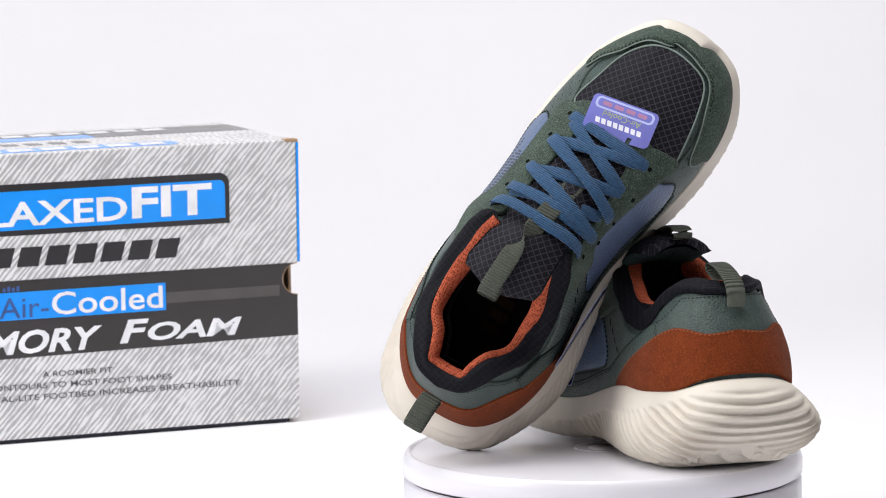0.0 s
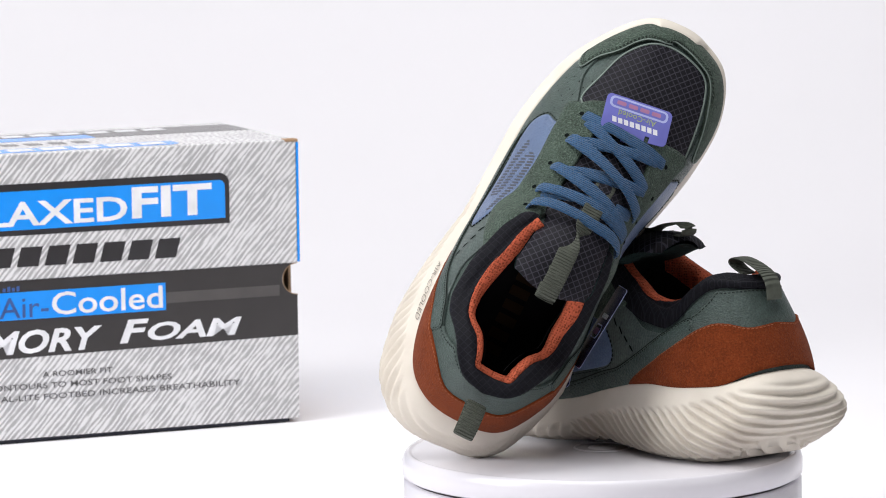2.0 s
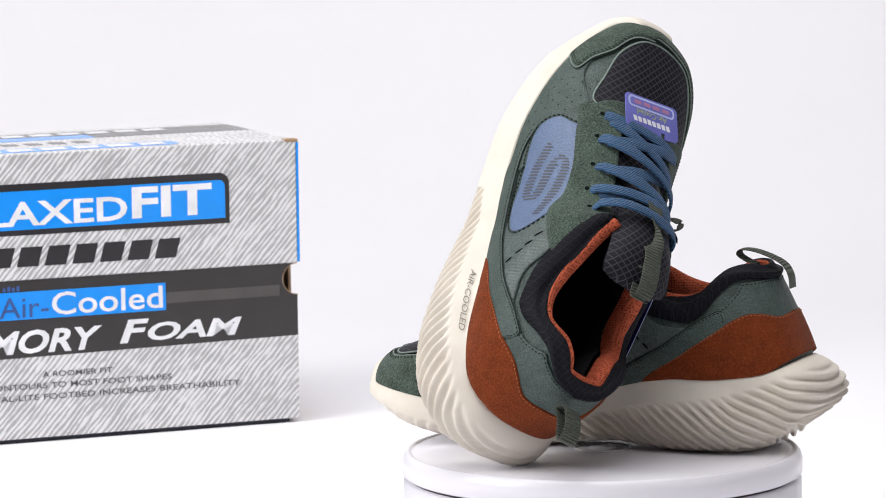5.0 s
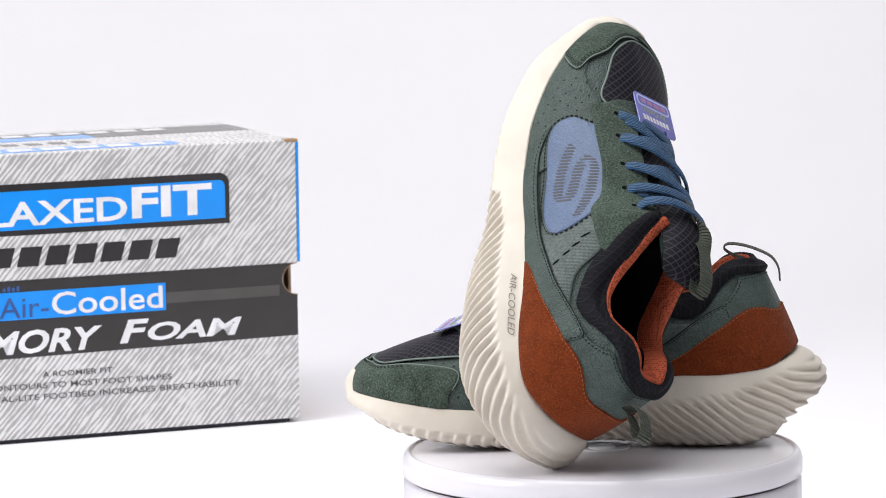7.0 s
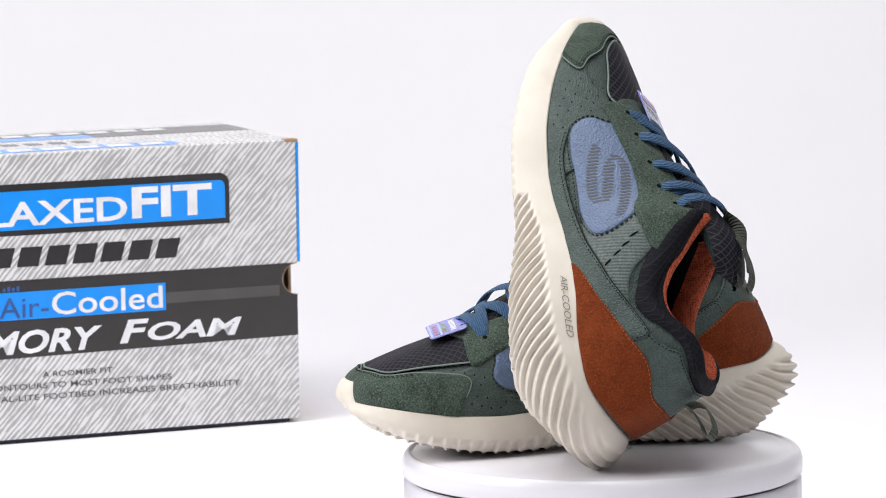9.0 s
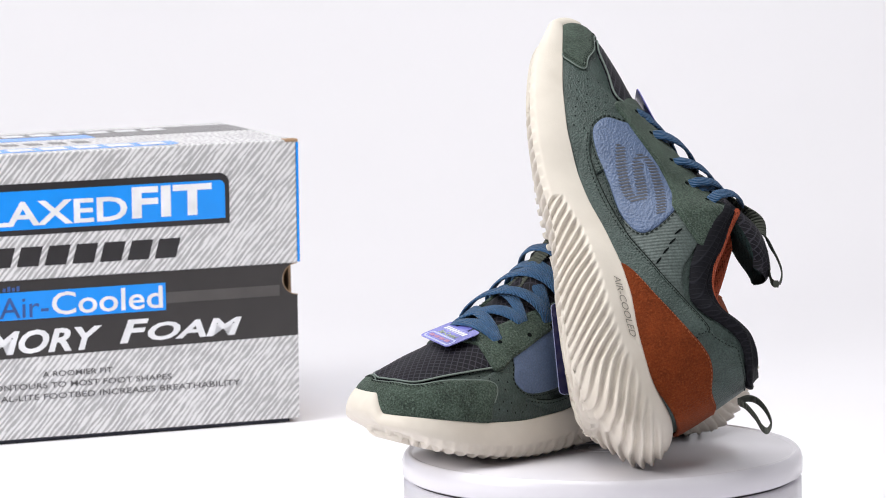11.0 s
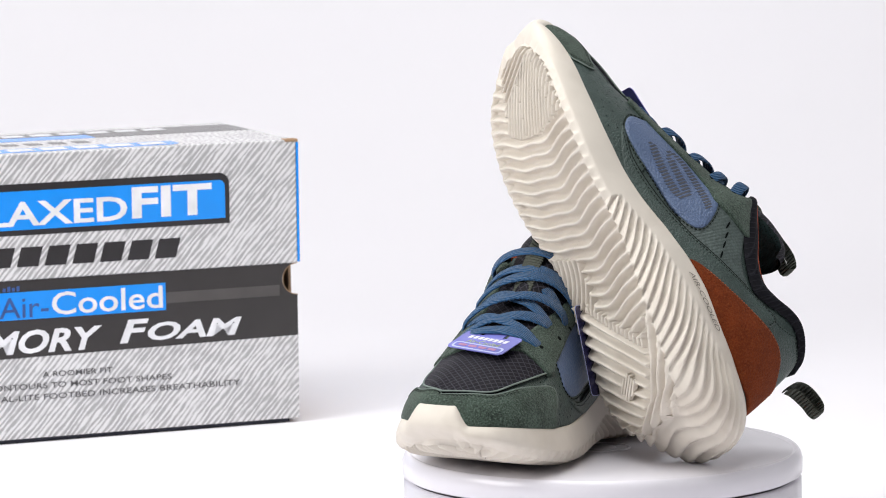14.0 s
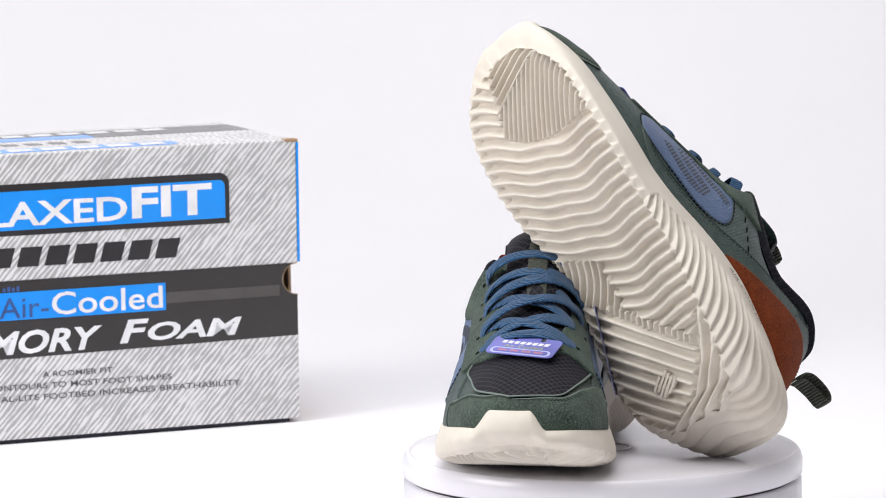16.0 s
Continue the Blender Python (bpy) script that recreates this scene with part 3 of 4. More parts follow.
def panel(name, chart, corners, mat, parent, hand, thick=0.10, base=0.0, step=0.32, sharp=False, label="", rim=0.06, cut=()):
    """A sheet of the upper: outline in the chart, laid on the skin with a rounded edge. corners: chart points."""
    n = max(24, int(sum(np.linalg.norm(np.subtract(a, b)) for a, b in zip(corners, list(corners[1:]) + [corners[0]])) / (step * 0.6)))
    poly = spline(corners, n, True)
    lo, hi = poly.min(0), poly.max(0)
    gx, gy = np.meshgrid(np.arange(lo[0], hi[0], step), np.arange(lo[1], hi[1], step * 0.87))
    gx[1::2] += step / 2
    g = np.c_[gx.ravel(), gy.ravel()]
    g = g[inside(poly, g)]
    d = edge_dist(poly, g)
    g = g[d > step * 0.45]
    # a ring just inside the outline carries the rounded edge
    cen = np.roll(poly, -1, 0) - np.roll(poly, 1, 0)
    nr = np.c_[-cen[:, 1], cen[:, 0]] / np.maximum(np.linalg.norm(cen, axis=1), 1e-9)[:, None]
    area = 0.5 * np.sum(poly[:, 0] * np.roll(poly[:, 1], -1) - np.roll(poly[:, 0], -1) * poly[:, 1])
    nr *= 1 if area > 0 else -1
    ring = poly + nr * rim
    pts = np.vstack([poly, ring[inside(poly, ring)], g])
    edges = [(i, (i + 1) % n) for i in range(n)]
    vs, _, fs, orig, _, _ = geometry.delaunay_2d_cdt([Vector(p) for p in pts], edges, [list(range(n))], 1, 1e-5)
    q = np.array([tuple(v) for v in vs])
    P, N = lift(chart, q)
    d = edge_dist(poly, q)
    k = np.clip(d / max(rim, 1e-6), 0, 1)
    height = base + thick * np.where(d < 1e-4, 0.55, 0.55 + 0.45 * np.sqrt(1 - (1 - k) ** 2))
    V = P + N * height[:, None]
    low = P + N * (base - 0.12)
    verts = list(V)
    faces = [tuple(f) for f in fs]
    # skirt down to the skin
    border = {}
    for f in faces:
        for a, b in zip(f, f[1:] + f[:1]):
            border[(a, b)] = border.get((a, b), 0) + 1
    rims = [(a, b) for (a, b) in border if (b, a) not in border]
    lowid = {}
    for a, b in rims:
        for v in (a, b):
            if v not in lowid:
                lowid[v] = len(verts)
                verts.append(low[v])
    for a, b in rims:
        faces.append((b, a, lowid[a], lowid[b]))
    V = mirror(verts, hand) * 0.01
    if hand < 0:
        faces = [f[::-1] for f in faces]
    me = mesh_from(name, V, faces, mat)
    bm = bmesh.new()
    bm.from_mesh(me)
    bmesh.ops.recalc_face_normals(bm, faces=bm.faces)
    up = sum((f.normal @ Vector(mirror(N[min(f.verts[0].index, len(N) - 1)], hand)) for f in list(bm.faces)[:len(fs)]), 0.0)
    if up < 0:
        bmesh.ops.reverse_faces(bm, faces=bm.faces)
    bm.to_mesh(me)
    bm.free()
    return put(name, me, parent, label), poly


def tube(points, normals, width, thick, hand, closed=False, sides=10):
    """A flat rounded band that follows points; verts and faces in metres."""
    p, nn = np.array(points, float), np.array(normals, float)
    n = len(p)
    t = np.roll(p, -1, 0) - np.roll(p, 1, 0)
    if not closed:
        t[0], t[-1] = p[1] - p[0], p[-1] - p[-2]
    t /= np.maximum(np.linalg.norm(t, axis=1), 1e-9)[:, None]
    nn = nn - t * (nn * t).sum(1)[:, None]
    nn /= np.maximum(np.linalg.norm(nn, axis=1), 1e-9)[:, None]
    b = np.cross(t, nn)
    w = np.broadcast_to(np.asarray(width, float), (n,))
    verts = []
    for i in range(n):
        for k in range(sides):
            a = 2 * math.pi * k / sides
            c, s = math.cos(a), math.sin(a)
            cx = math.copysign(abs(c) ** 0.6, c)
            verts.append(p[i] + b[i] * cx * w[i] / 2 + nn[i] * s * thick / 2)
    faces = []
    for i in range(n if closed else n - 1):
        j = (i + 1) % n
        for k in range(sides):
            m = (k + 1) % sides
            faces.append((i * sides + k, i * sides + m, j * sides + m, j * sides + k))
    if not closed:
        faces += [tuple(range(sides))[::-1], tuple((n - 1) * sides + k for k in range(sides))]
    if hand < 0:
        faces = [f[::-1] for f in faces]
    return mirror(verts, hand) * 0.01, faces


def stitches(name, chart, line, mat, parent, hand, high=0.12, pitch=0.30, length=0.18, width=0.055, closed=False):
    """A row of short thread dashes along a chart line, as one part."""
    line = np.array(line)
    seg = np.linalg.norm(np.diff(line, axis=0), axis=1)
    cum = np.r_[0, np.cumsum(seg)]
    verts, faces = [], []
    s = np.arange(0.1, cum[-1] - length, pitch)
    if len(s) == 0:
        return
    a = np.stack([np.interp(s, cum, line[:, c]) for c in (0, 1)], 1)
    b = np.stack([np.interp(s + length, cum, line[:, c]) for c in (0, 1)], 1)
    PA, NA_ = lift(chart, a)
    PB, NB = lift(chart, b)
    for p0, n0, p1, n1 in zip(PA, NA_, PB, NB):
        t = p1 - p0
        sd = np.cross(n0, t)
        sd = sd / max(np.linalg.norm(sd), 1e-9) * width / 2
        k = len(verts)
        mid = (p0 + p1) / 2 + (n0 + n1) / 2 * (high + 0.03)
        verts += [p0 + n0 * high - sd, p0 + n0 * high + sd, mid - sd, mid + sd, p1 + n1 * high - sd, p1 + n1 * high + sd,
                  p0 + n0 * (high - 0.08), p1 + n1 * (high - 0.08)]
        faces += [(k, k + 1, k + 3, k + 2), (k + 2, k + 3, k + 5, k + 4), (k, k + 2, k + 6), (k + 2, k + 4, k + 7, k + 6), (k + 1, k + 6, k + 3), (k + 3, k + 6, k + 7, k + 5)]
    put(name, mesh_from(name, mirror(verts, hand) * 0.01, faces, mat, False), parent)


def inset(poly, d):
    cen = np.roll(poly, -1, 0) - np.roll(poly, 1, 0)
    nr = np.c_[-cen[:, 1], cen[:, 0]] / np.maximum(np.linalg.norm(cen, axis=1), 1e-9)[:, None]
    area = 0.5 * np.sum(poly[:, 0] * np.roll(poly[:, 1], -1) - np.roll(poly[:, 0], -1) * poly[:, 1])
    return poly + nr * d * (1 if area > 0 else -1)


def side_pts(side, pts, heel_wrap=False):
    """Chart points from (x, z) or (x, y, z) on one side. Inner side runs below a = 0 where the sheet wraps the heel."""
    out = []
    for q in pts:
        q2 = q if len(q) == 2 else (q[0], q[1], q[2])
        a, h = LAST.ah(q2, side)
        if heel_wrap and a > 0.5:
            a -= 1
        out.append((a * AS, h * HS))
    return out


# ---------------------------------------------------------------- sole unit
EDGE = 0.32             # the tread curves up towards its rim


def fore_ribs(x, y):
    """Phase of the cross ribs under the fore part."""
    return (x + 0.42 * y - 0.055 * np.clip(y + 2, 0, 9) ** 2 + 0.10 * np.sin(y * 1.6)) / 0.80


def build_midsole(shoe, hand):
    o = LAST.B
    nA = 1080
    u = np.linspace(0, NA, nA, endpoint=False)
    i0 = np.floor(u).astype(int)
    f = (u - i0)[:, None]
    B = o[i0] * (1 - f) + o[(i0 + 1) % NA] * f
    out = LAST.out[i0] * (1 - f) + LAST.out[(i0 + 1) % NA] * f
    x = B[:, 0]
    heel = np.clip(-out[:, 0], 0, 1) * np.clip((4 - x) / 3, 0, 1)       # faces backwards
    toe = np.clip(out[:, 0], 0, 1) * np.clip((x - 25) / 3, 0, 1)
    back = np.clip((13 - x) / 7, 0, 1)
    s = np.r_[0, np.cumsum(np.linalg.norm(np.diff(B[:, :2], axis=0), axis=1))]
    s = np.minimum(s, s[-1] - s)                                        # way from the heel
    zt = B[:, 2].copy()
    # raised toe bumper
    bump = np.clip((2.15 - np.abs(B[:, 1] + 1.9)) / 0.95, 0, 1) * np.clip((x - 26.7) / 1.2, 0, 1)
    bump = bump * bump * (3 - 2 * bump)
    zt = zt + 1.15 * bump
    zb = sole_z(x) + EDGE
    rows = []
    NW = 46
    tt = np.linspace(0, 1, NW)
    # inner lip on top
    rows.append(np.c_[B[:, :2] - out * (0.5 + 0.35 * bump[:, None]), zt - 0.25])
    rows.append(np.c_[B[:, :2] - out * (0.02 + 0.45 * bump[:, None]), zt + 0.02])
    G = np.interp(s, [0, 3, 6, 12, 20, 40], [0, 0.35, 1.9, 6.4, 12.6, 28.0])   # rib sweep
    ribs = []
    for t in tt:
        prof_side = 0.18 + 0.42 * math.sin(min(t * 1.25, 1) * math.pi / 2) - 0.30 * max(0, (t - 0.78) / 0.22) ** 2
        prof_heel = 0.10 + 1.85 * math.sin(math.pi * min(t * 0.95, 1) ** 0.75) - 1.2 * max(0, (t - 0.5) / 0.5) ** 1.6
        prof_toe = 0.30 + 0.35 * math.sin(math.pi * t ** 0.8) - 1.15 * max(0, (t - 0.45) / 0.55) ** 1.8
        off = prof_side * (1 - heel - toe) + prof_heel * heel + prof_toe * toe
        off = off - 0.30 * bump * (1 - t) ** 2
        side_back = back * np.where(B[:, 1] > 0, 1.0, 0.5) * math.sin(math.pi * t ** 1.4)
        corner = np.clip(-out[:, 0], 0, 1) * np.clip(out[:, 1], 0, 1) * 2 * np.clip((6 - x) / 3, 0, 1)
        off = off + side_back * (1 - heel) + 0.6 * corner * math.sin(math.pi * t ** 0.9)
        z = zt + (zb - zt) * t
        # diagonal ribs: low on the fore part, nearly full height round the heel
        lo = np.interp(x, [0, 3, 5.5, 8, 13, 16, 20, 24, 31], [0.06, 0.12, 0.24, 0.32, 0.40, 0.58, 0.66, 0.66, 0.7])
        fade = np.clip((t - lo) / 0.14, 0, 1) * np.clip((1.02 - t) / 0.03, 0, 1)
        per = np.interp(x, [0, 4, 12, 18, 30], [0.62, 0.62, 0.60, 0.62, 0.62])
        ph = (z - G + 0.06 * np.sin(s * 1.3)) / per
        Yw = B[:, 1]
        ph_fore = fore_ribs(x, Yw) + 0.3 * (z - zb)
        ph = np.where(x > 15.5, ph_fore, ph)
        saw = ph - np.floor(ph)
        saw = np.where(saw < 0.72, saw / 0.72, (1 - saw) / 0.28)
        saw = saw * saw * (3 - 2 * saw)
        outer_fore = (Yw > -1.5) & (x > 15.5)
        fade = np.where(outer_fore, fade * np.clip((t - 0.84) / 0.1, 0, 1), fade)
        depth = np.where(outer_fore, 0.6, 1.0) * np.interp(x, [0, 4, 10, 16, 20, 30], [0.42, 0.40, 0.36, 0.30, 0.26, 0.18])
        rib = -depth * (1 - saw) * fade
        rows.append(np.c_[B[:, :2] + out * (off + rib)[:, None], z])
    edge = rows[-1].copy()
    # underside, towards the middle line
    NB = 100
    mid = np.c_[np.clip(edge[:, 0], 3.4, 26.0), -1.3 * np.clip((edge[:, 0] - 9) / 9, 0, 1), edge[:, 2]]
    for k in range(1, NB + 1):
        r = k / NB
        xy = edge[:, :2] + (mid[:, :2] - edge[:, :2]) * r
        z = sole_z(xy[:, 0]) + EDGE * max(0.0, 1 - r / 0.28) ** 2
        X, Y = xy[:, 0], xy[:, 1]
        # wavy cross ribs of the fore part, bent forward on the outer side
        ph1 = fore_ribs(X, Y)
        # toe pad: lengthwise ribs, and slanted ones beyond a dividing line
        pad = (X > 21.9 + np.where(Y < 0.6, 0.075, 0.035) * (Y - 0.6) ** 2) & (Y > -3.7) & (r > 0.045)
        slanted = X - 25.3 > (Y + 3.0) * 0.525
        ph2 = np.where(slanted, (X - 0.525 * Y) / 0.62, (Y - 0.43 * (X - 25)) / 0.47)
        # nested arcs in the arch
        arch = (Y < -1.1 - 0.15 * (X - 12)) & (X + 0.42 * Y < 13.3) & (X + 0.82 * Y > 8.6)
        ph3 = np.hypot(X - 15.6, (Y + 6.4) * 1.1) / 0.62
        # heel: slanted ribs on the inner part, flowing ones along the outer rim, a toothed groove before them
        rim_y = np.interp(X, [0.5, 2.3, 3.6, 5.3, 8.1, 9.5], [-6.0, -2.8, 0.9, 2.7, 4.3, 6.5])
        rim_s = np.interp(X, [0.5, 2.3, 3.6, 5.3, 8.1], [0.42, 0.42, 0.60, 0.80, 0.86])
        outer = (Y > rim_y) & (X < 9.5)
        ph4 = (Y - rim_y) * rim_s / 0.66 + 0.25 * np.sin(X * 0.8)
        inner = (~outer) & (X + 0.82 * Y < 8.6)
        ph5 = (X + 0.78 * Y) / 0.98
        teeth = (~outer) & (X + 0.82 * Y >= 8.6) & (X + 0.82 * Y < 9.5) & (Y > -2.2)
        ph6 = (Y - 0.5 * X) / 0.52
        ph = np.select([pad, outer, inner, teeth, arch], [ph2, ph4, ph5, ph6, ph3], ph1)
        saw = ph - np.floor(ph)
        ridge = np.clip(1 - np.abs(saw - 0.5) / np.where(pad, 0.34, 0.42), 0, 1)
        ridge = np.minimum(1, 1.3 * ridge) ** 1.5
        deep = np.where(pad, 0.62, np.where(teeth, 0.45, 0.52))
        split = (np.abs(X + 0.82 * Y - 8.6) < 0.16) & (Y > -3.5) & (Y < rim_y)
        ridge = np.where(split | (np.abs(Y - rim_y) * rim_s < 0.10) & (X < 8.1), 0.0, ridge)
        z = z + deep * (1 - ridge) * min(1.0, r * 14)
        rows.append(np.c_[xy, z])
    verts = np.concatenate(rows)
    faces = grid_faces(len(rows), nA, True)
    V = mirror(verts, hand) * 0.01
    if hand > 0:
        faces = [f[::-1] for f in faces]
    me = mesh_from("midsole", V, faces, M["midsole"])
    bm = bmesh.new()
    bm.from_mesh(me)
    bmesh.ops.recalc_face_normals(bm, faces=bm.faces)
    low = min(bm.faces, key=lambda q: q.calc_center_median().z)
    if low.normal.z > 0:
        bmesh.ops.reverse_faces(bm, faces=bm.faces)
    bm.to_mesh(me)
    bm.free()
    return put("midsole", me, shoe, "cream ribbed foam sole")


def build_skin(shoe, hand):
    """Black cloth layer under all sheets, with the throat showing as the tongue's front."""
    S = LAST.S - LAST.N * 0.06
    verts = S.transpose(1, 0, 2).reshape(-1, 3)
    faces = grid_faces(NH, NA, True)
    V = mirror(verts, hand) * 0.01
    if hand < 0:
        faces = [f[::-1] for f in faces]
    put("upper_lining", mesh_from("upper_lining", V, faces, M["leather"]), shoe, "green base layer of the upper")


def build_upper(shoe, hand):
    build_skin(shoe, hand)
    for side in (1, -1):
        sg = lambda pts: side_pts(side, pts)
        # perforated forefoot quarter
        fore = [(16.4, 2.45), (18.5, 2.35), (21, 2.35), (23.5, 2.55), (26, 3.0), (27, 3.6), (26.2, 4.4), (24.2, 4.7), (22.6, 5.6), (21.4, 6.3), (19.6, 6.6), (17.6, 5.2), (16.6, 3.6)]
        if side == -1:
            fore = [(16.4, 2.45), (18.5, 2.35), (21, 2.35), (23.5, 2.55), (26, 3.0), (26.6, 3.8), (25, 4.9), (22.5, 5.5), (21.2, 5.9), (20.6, 6.3), (19.6, 6.8), (18.6, 5.4), (17.6, 3.6)]
        _, po = panel("forefoot_panel", "ah", sg(fore), M["leather"], shoe, hand, 0.09, 0.0, label="green grained leather with punched holes")
        # quarter below the eyelets
        _, po = panel("quarter_panel", "ah", sg([(6.2, 8.3), (8.4, 6.9), (11.2, 5.6), (13.2, 4.9), (15.2, 6.5), (14.6, 8.6), (12.6, 9.7), (11.2, 9.0), (9.6, 7.9), (7.8, 7.7)]), M["quarter"], shoe, hand, 0.08, 0.0, label="grey-green ribbed leather")
        _, po = panel("blue_panel", "ah", sg([(x - 0.33, z + 0.22) for x, z in ((20.2, 4.0), (20.9, 4.7), (20.7, 5.6), (20.2, 6.5), (17.8, 7.7), (15.4, 8.4), (14.1, 8.0), (13.1, 7.0), (12.6, 6.0), (12.9, 5.2), (14.2, 4.7), (16.4, 4.2), (18.8, 3.8))]), M["blue"], shoe, hand, 0.11, 0.05, label="blue grained leather panel")
        stitches("stitching", "ah", np.vstack([inset(po, -0.12), inset(po, -0.12)[:1]]), M["thread"], shoe, hand, 0.14)
        if side == 1:
            build_side_logo(shoe, hand, po)
        # lower band
        _, po = panel("lower_band", "ah", sg([(10.5, 4.36), (8.4, 5.75), (6.9, 6.75), (5.3, 7.75), (5.75, 8.8), (7.3, 7.9), (9.2, 6.65), (11.2, 5.55), (13.0, 4.85), (15.4, 4.1), (18.0, 3.65), (20.0, 4.0), (18.6, 3.2), (16.8, 2.48), (15.0, 2.86), (13.0, 3.56)]), M["leather"], shoe, hand, 0.10, 0.10, step=0.28, label="green leather band")
        stitches("stitching", "ah", inset(po, 0.16)[int(len(po) * 0.22):int(len(po) * 0.72)], M["thread"], shoe, hand, 0.20)
        piping("band_edge", "ah", po[int(len(po) * 0.24):int(len(po) * 0.70)], 0.17, 0.07, M["thread"], shoe, hand, "dark cut edge")
    # heel sheets run round the heel
    wrap = lambda pts: side_pts(1, pts, True) + [(-a, h) for a, h in side_pts(1, pts, True)[::-1]]
    _, po = panel("heel_counter", "ah", wrap([(0.9, 0.3, 6.1), (1.5, 2.6, 5.75), (3, 4.95), (5.5, 4.68), (8.2, 4.66), (10.5, 4.4), (8.4, 5.85), (6.9, 6.85), (5.6, 7.7), (4.4, 8.45), (3.2, 3.2, 8.85), (1.9, 2.2, 8.75), (1.2, 0.3, 9.05)]), M["rust"], shoe, hand, 0.12, 0.12, label="rust-brown suede heel counter")
    top = np.array(side_pts(1, [(9.6, 5.15), (8.2, 6.0), (6.8, 6.9), (5.5, 7.75), (4.4, 8.5), (3.2, 3.2, 8.85), (1.9, 2.2, 8.75), (1.2, 0.2, 9.05)], True))
    for m in (1, -1):
        line = spline(top * (m, 1), 120) - (0, 0.16)
        stitches("stitching", "ah", line, M["thread_rust"], shoe, hand, 0.25)
    _, po = panel("heel_panel", "ah", wrap([(1.2, 0.3, 8.6), (1.9, 2.2, 8.4), (3.2, 3.2, 8.5), (4.5, 8.15), (5.2, 7.75), (5.7, 8.7), (5.4, 9.15), (5.0, 9.8), (4.8, 10.4), (3.8, 2.75, 10.8), (3.0, 1.5, 10.85), (2.6, 0.3, 10.85)]), M["leather"], shoe, hand, 0.10, 0.04, label="green leather heel panel")
    stitches("stitching", "ah", np.vstack([inset(po, 0.18), inset(po, 0.18)[:1]]), M["thread"], shoe, hand, 0.15)
    build_collar(shoe, hand)
    # vamp
    _, po = panel("vamp_mesh", "xy", [(22.3, 1.9), (24.1, 1.4), (26.0, 0.7), (27.3, -0.4), (27.75, -1.6), (27.6, -3.1), (26.9, -4.5), (25.1, -5.1), (22.6, -5.35), (21.0, -5.3), (20.5, -4.8), (21.2, -3.2), (21.8, -1.4), (21.7, 0.9)], M["vamp"], shoe, hand, 0.06, 0.06, step=0.3, label="charcoal ripstop mesh toe panel")
    piping("vamp_piping", "xy", np.vstack([po, po[:1]]), 0.13, 0.13, M["piping"], shoe, hand, "pale green raised edge")
    # toe cap: a band round the toe
    cap = side_pts(1, [(25.6, 2.95), (24.9, 3.4), (24.3, 4.2), (25.2, 4.55), (26.2, 0.95, 5.1), (27.4, -0.3, 5.0), (27.85, -1.6, 4.85)]) + side_pts(-1, [(27.7, -3.2, 4.85), (27.0, -4.6, 4.9), (25.1, -5.3, 5.1), (22.6, -5.6, 5.0), (22.1, 4.7), (22.7, 3.6), (23.0, 2.5), (25.2, 2.85), (27.3, -5.0, 3.2), (28.5, -3.1, 3.5), (28.7, -1.6, 3.6), (28.35, -0.4, 3.5), (27.2, 1.1, 3.35)])
    _, po = panel("toe_cap", "ah", cap, M["suede"], shoe, hand, 0.13, 0.10, label="green suede toe cap")
    ins = inset(po, 0.2)
    n = len(ins)
    piping("cap_piping", "ah", po[: int(n * 0.62)], 0.2, 0.09, M["piping"], shoe, hand, "pale green raised edge")
    stitches("stitching", "ah", ins[: n // 2], M["thread"], shoe, hand, 0.23)
    stitches("stitching", "ah", inset(po, 0.36)[: n // 2], M["thread"], shoe, hand, 0.23)
    # eyelet stay: a sheet on each side and the front of the U
    for side in (1, -1):
        inner = [(21.7, -0.2), (20.4, 0.5), (18.5, 0.75), (16.5, 1.1), (15.0, 1.4), (14.0, 1.65)] if side == 1 else [(21.6, -2.4), (20.3, -3.1), (18.5, -3.3), (16.5, -3.25), (15.0, -3.2), (14.0, -3.2)]
        P, _ = LAST.top([p[0] for p in inner], [p[1] for p in inner])
        edge = side_pts(side, [tuple(p) for p in P])
        outer = side_pts(side, [(13.0, 10.5), (11.8, 9.95), (11.05, 9.5), (11.8, 8.9), (13.6, 8.05), (15.2, 8.15), (17.6, 7.35), (20.2, 6.3), (21.9, 5.75)])
        _, po = panel("eyelet_stay", "ah", edge + outer, M["suede"], shoe, hand, 0.14, 0.13, step=0.28, label="green suede eyelet stay")
        stitches("stitching", "ah", np.vstack([inset(po, 0.2), inset(po, 0.2)[:1]]), M["thread_green"], shoe, hand, 0.27)
    bridge = [(20.6, 2.5), (21.9, 1.85), (22.6, 0.8), (22.75, -1.3), (22.3, -3.2), (21.3, -4.6), (20.2, -5.0), (19.6, -4.3), (20.2, -3.4), (21.2, -2.7), (21.6, -1.3), (21.4, -0.2), (20.3, 0.7), (20.0, 1.8)]
    panel("tongue_front", "xy", [(14.2, 1.2), (16.5, 1.3), (18.5, 0.9), (20.4, 0.6), (21.9, -0.4), (22.2, -1.7), (21.8, -3.0), (20.3, -3.8), (18.5, -4.0), (16.5, -3.9), (14.2, -3.3)], M["vamp"], shoe, hand, 0.06, 0.02, step=0.35, label="charcoal ripstop tongue front")
    _, po = panel("eyelet_stay", "xy", bridge, M["suede"], shoe, hand, 0.14, 0.115, step=0.28, label="green suede eyelet stay")


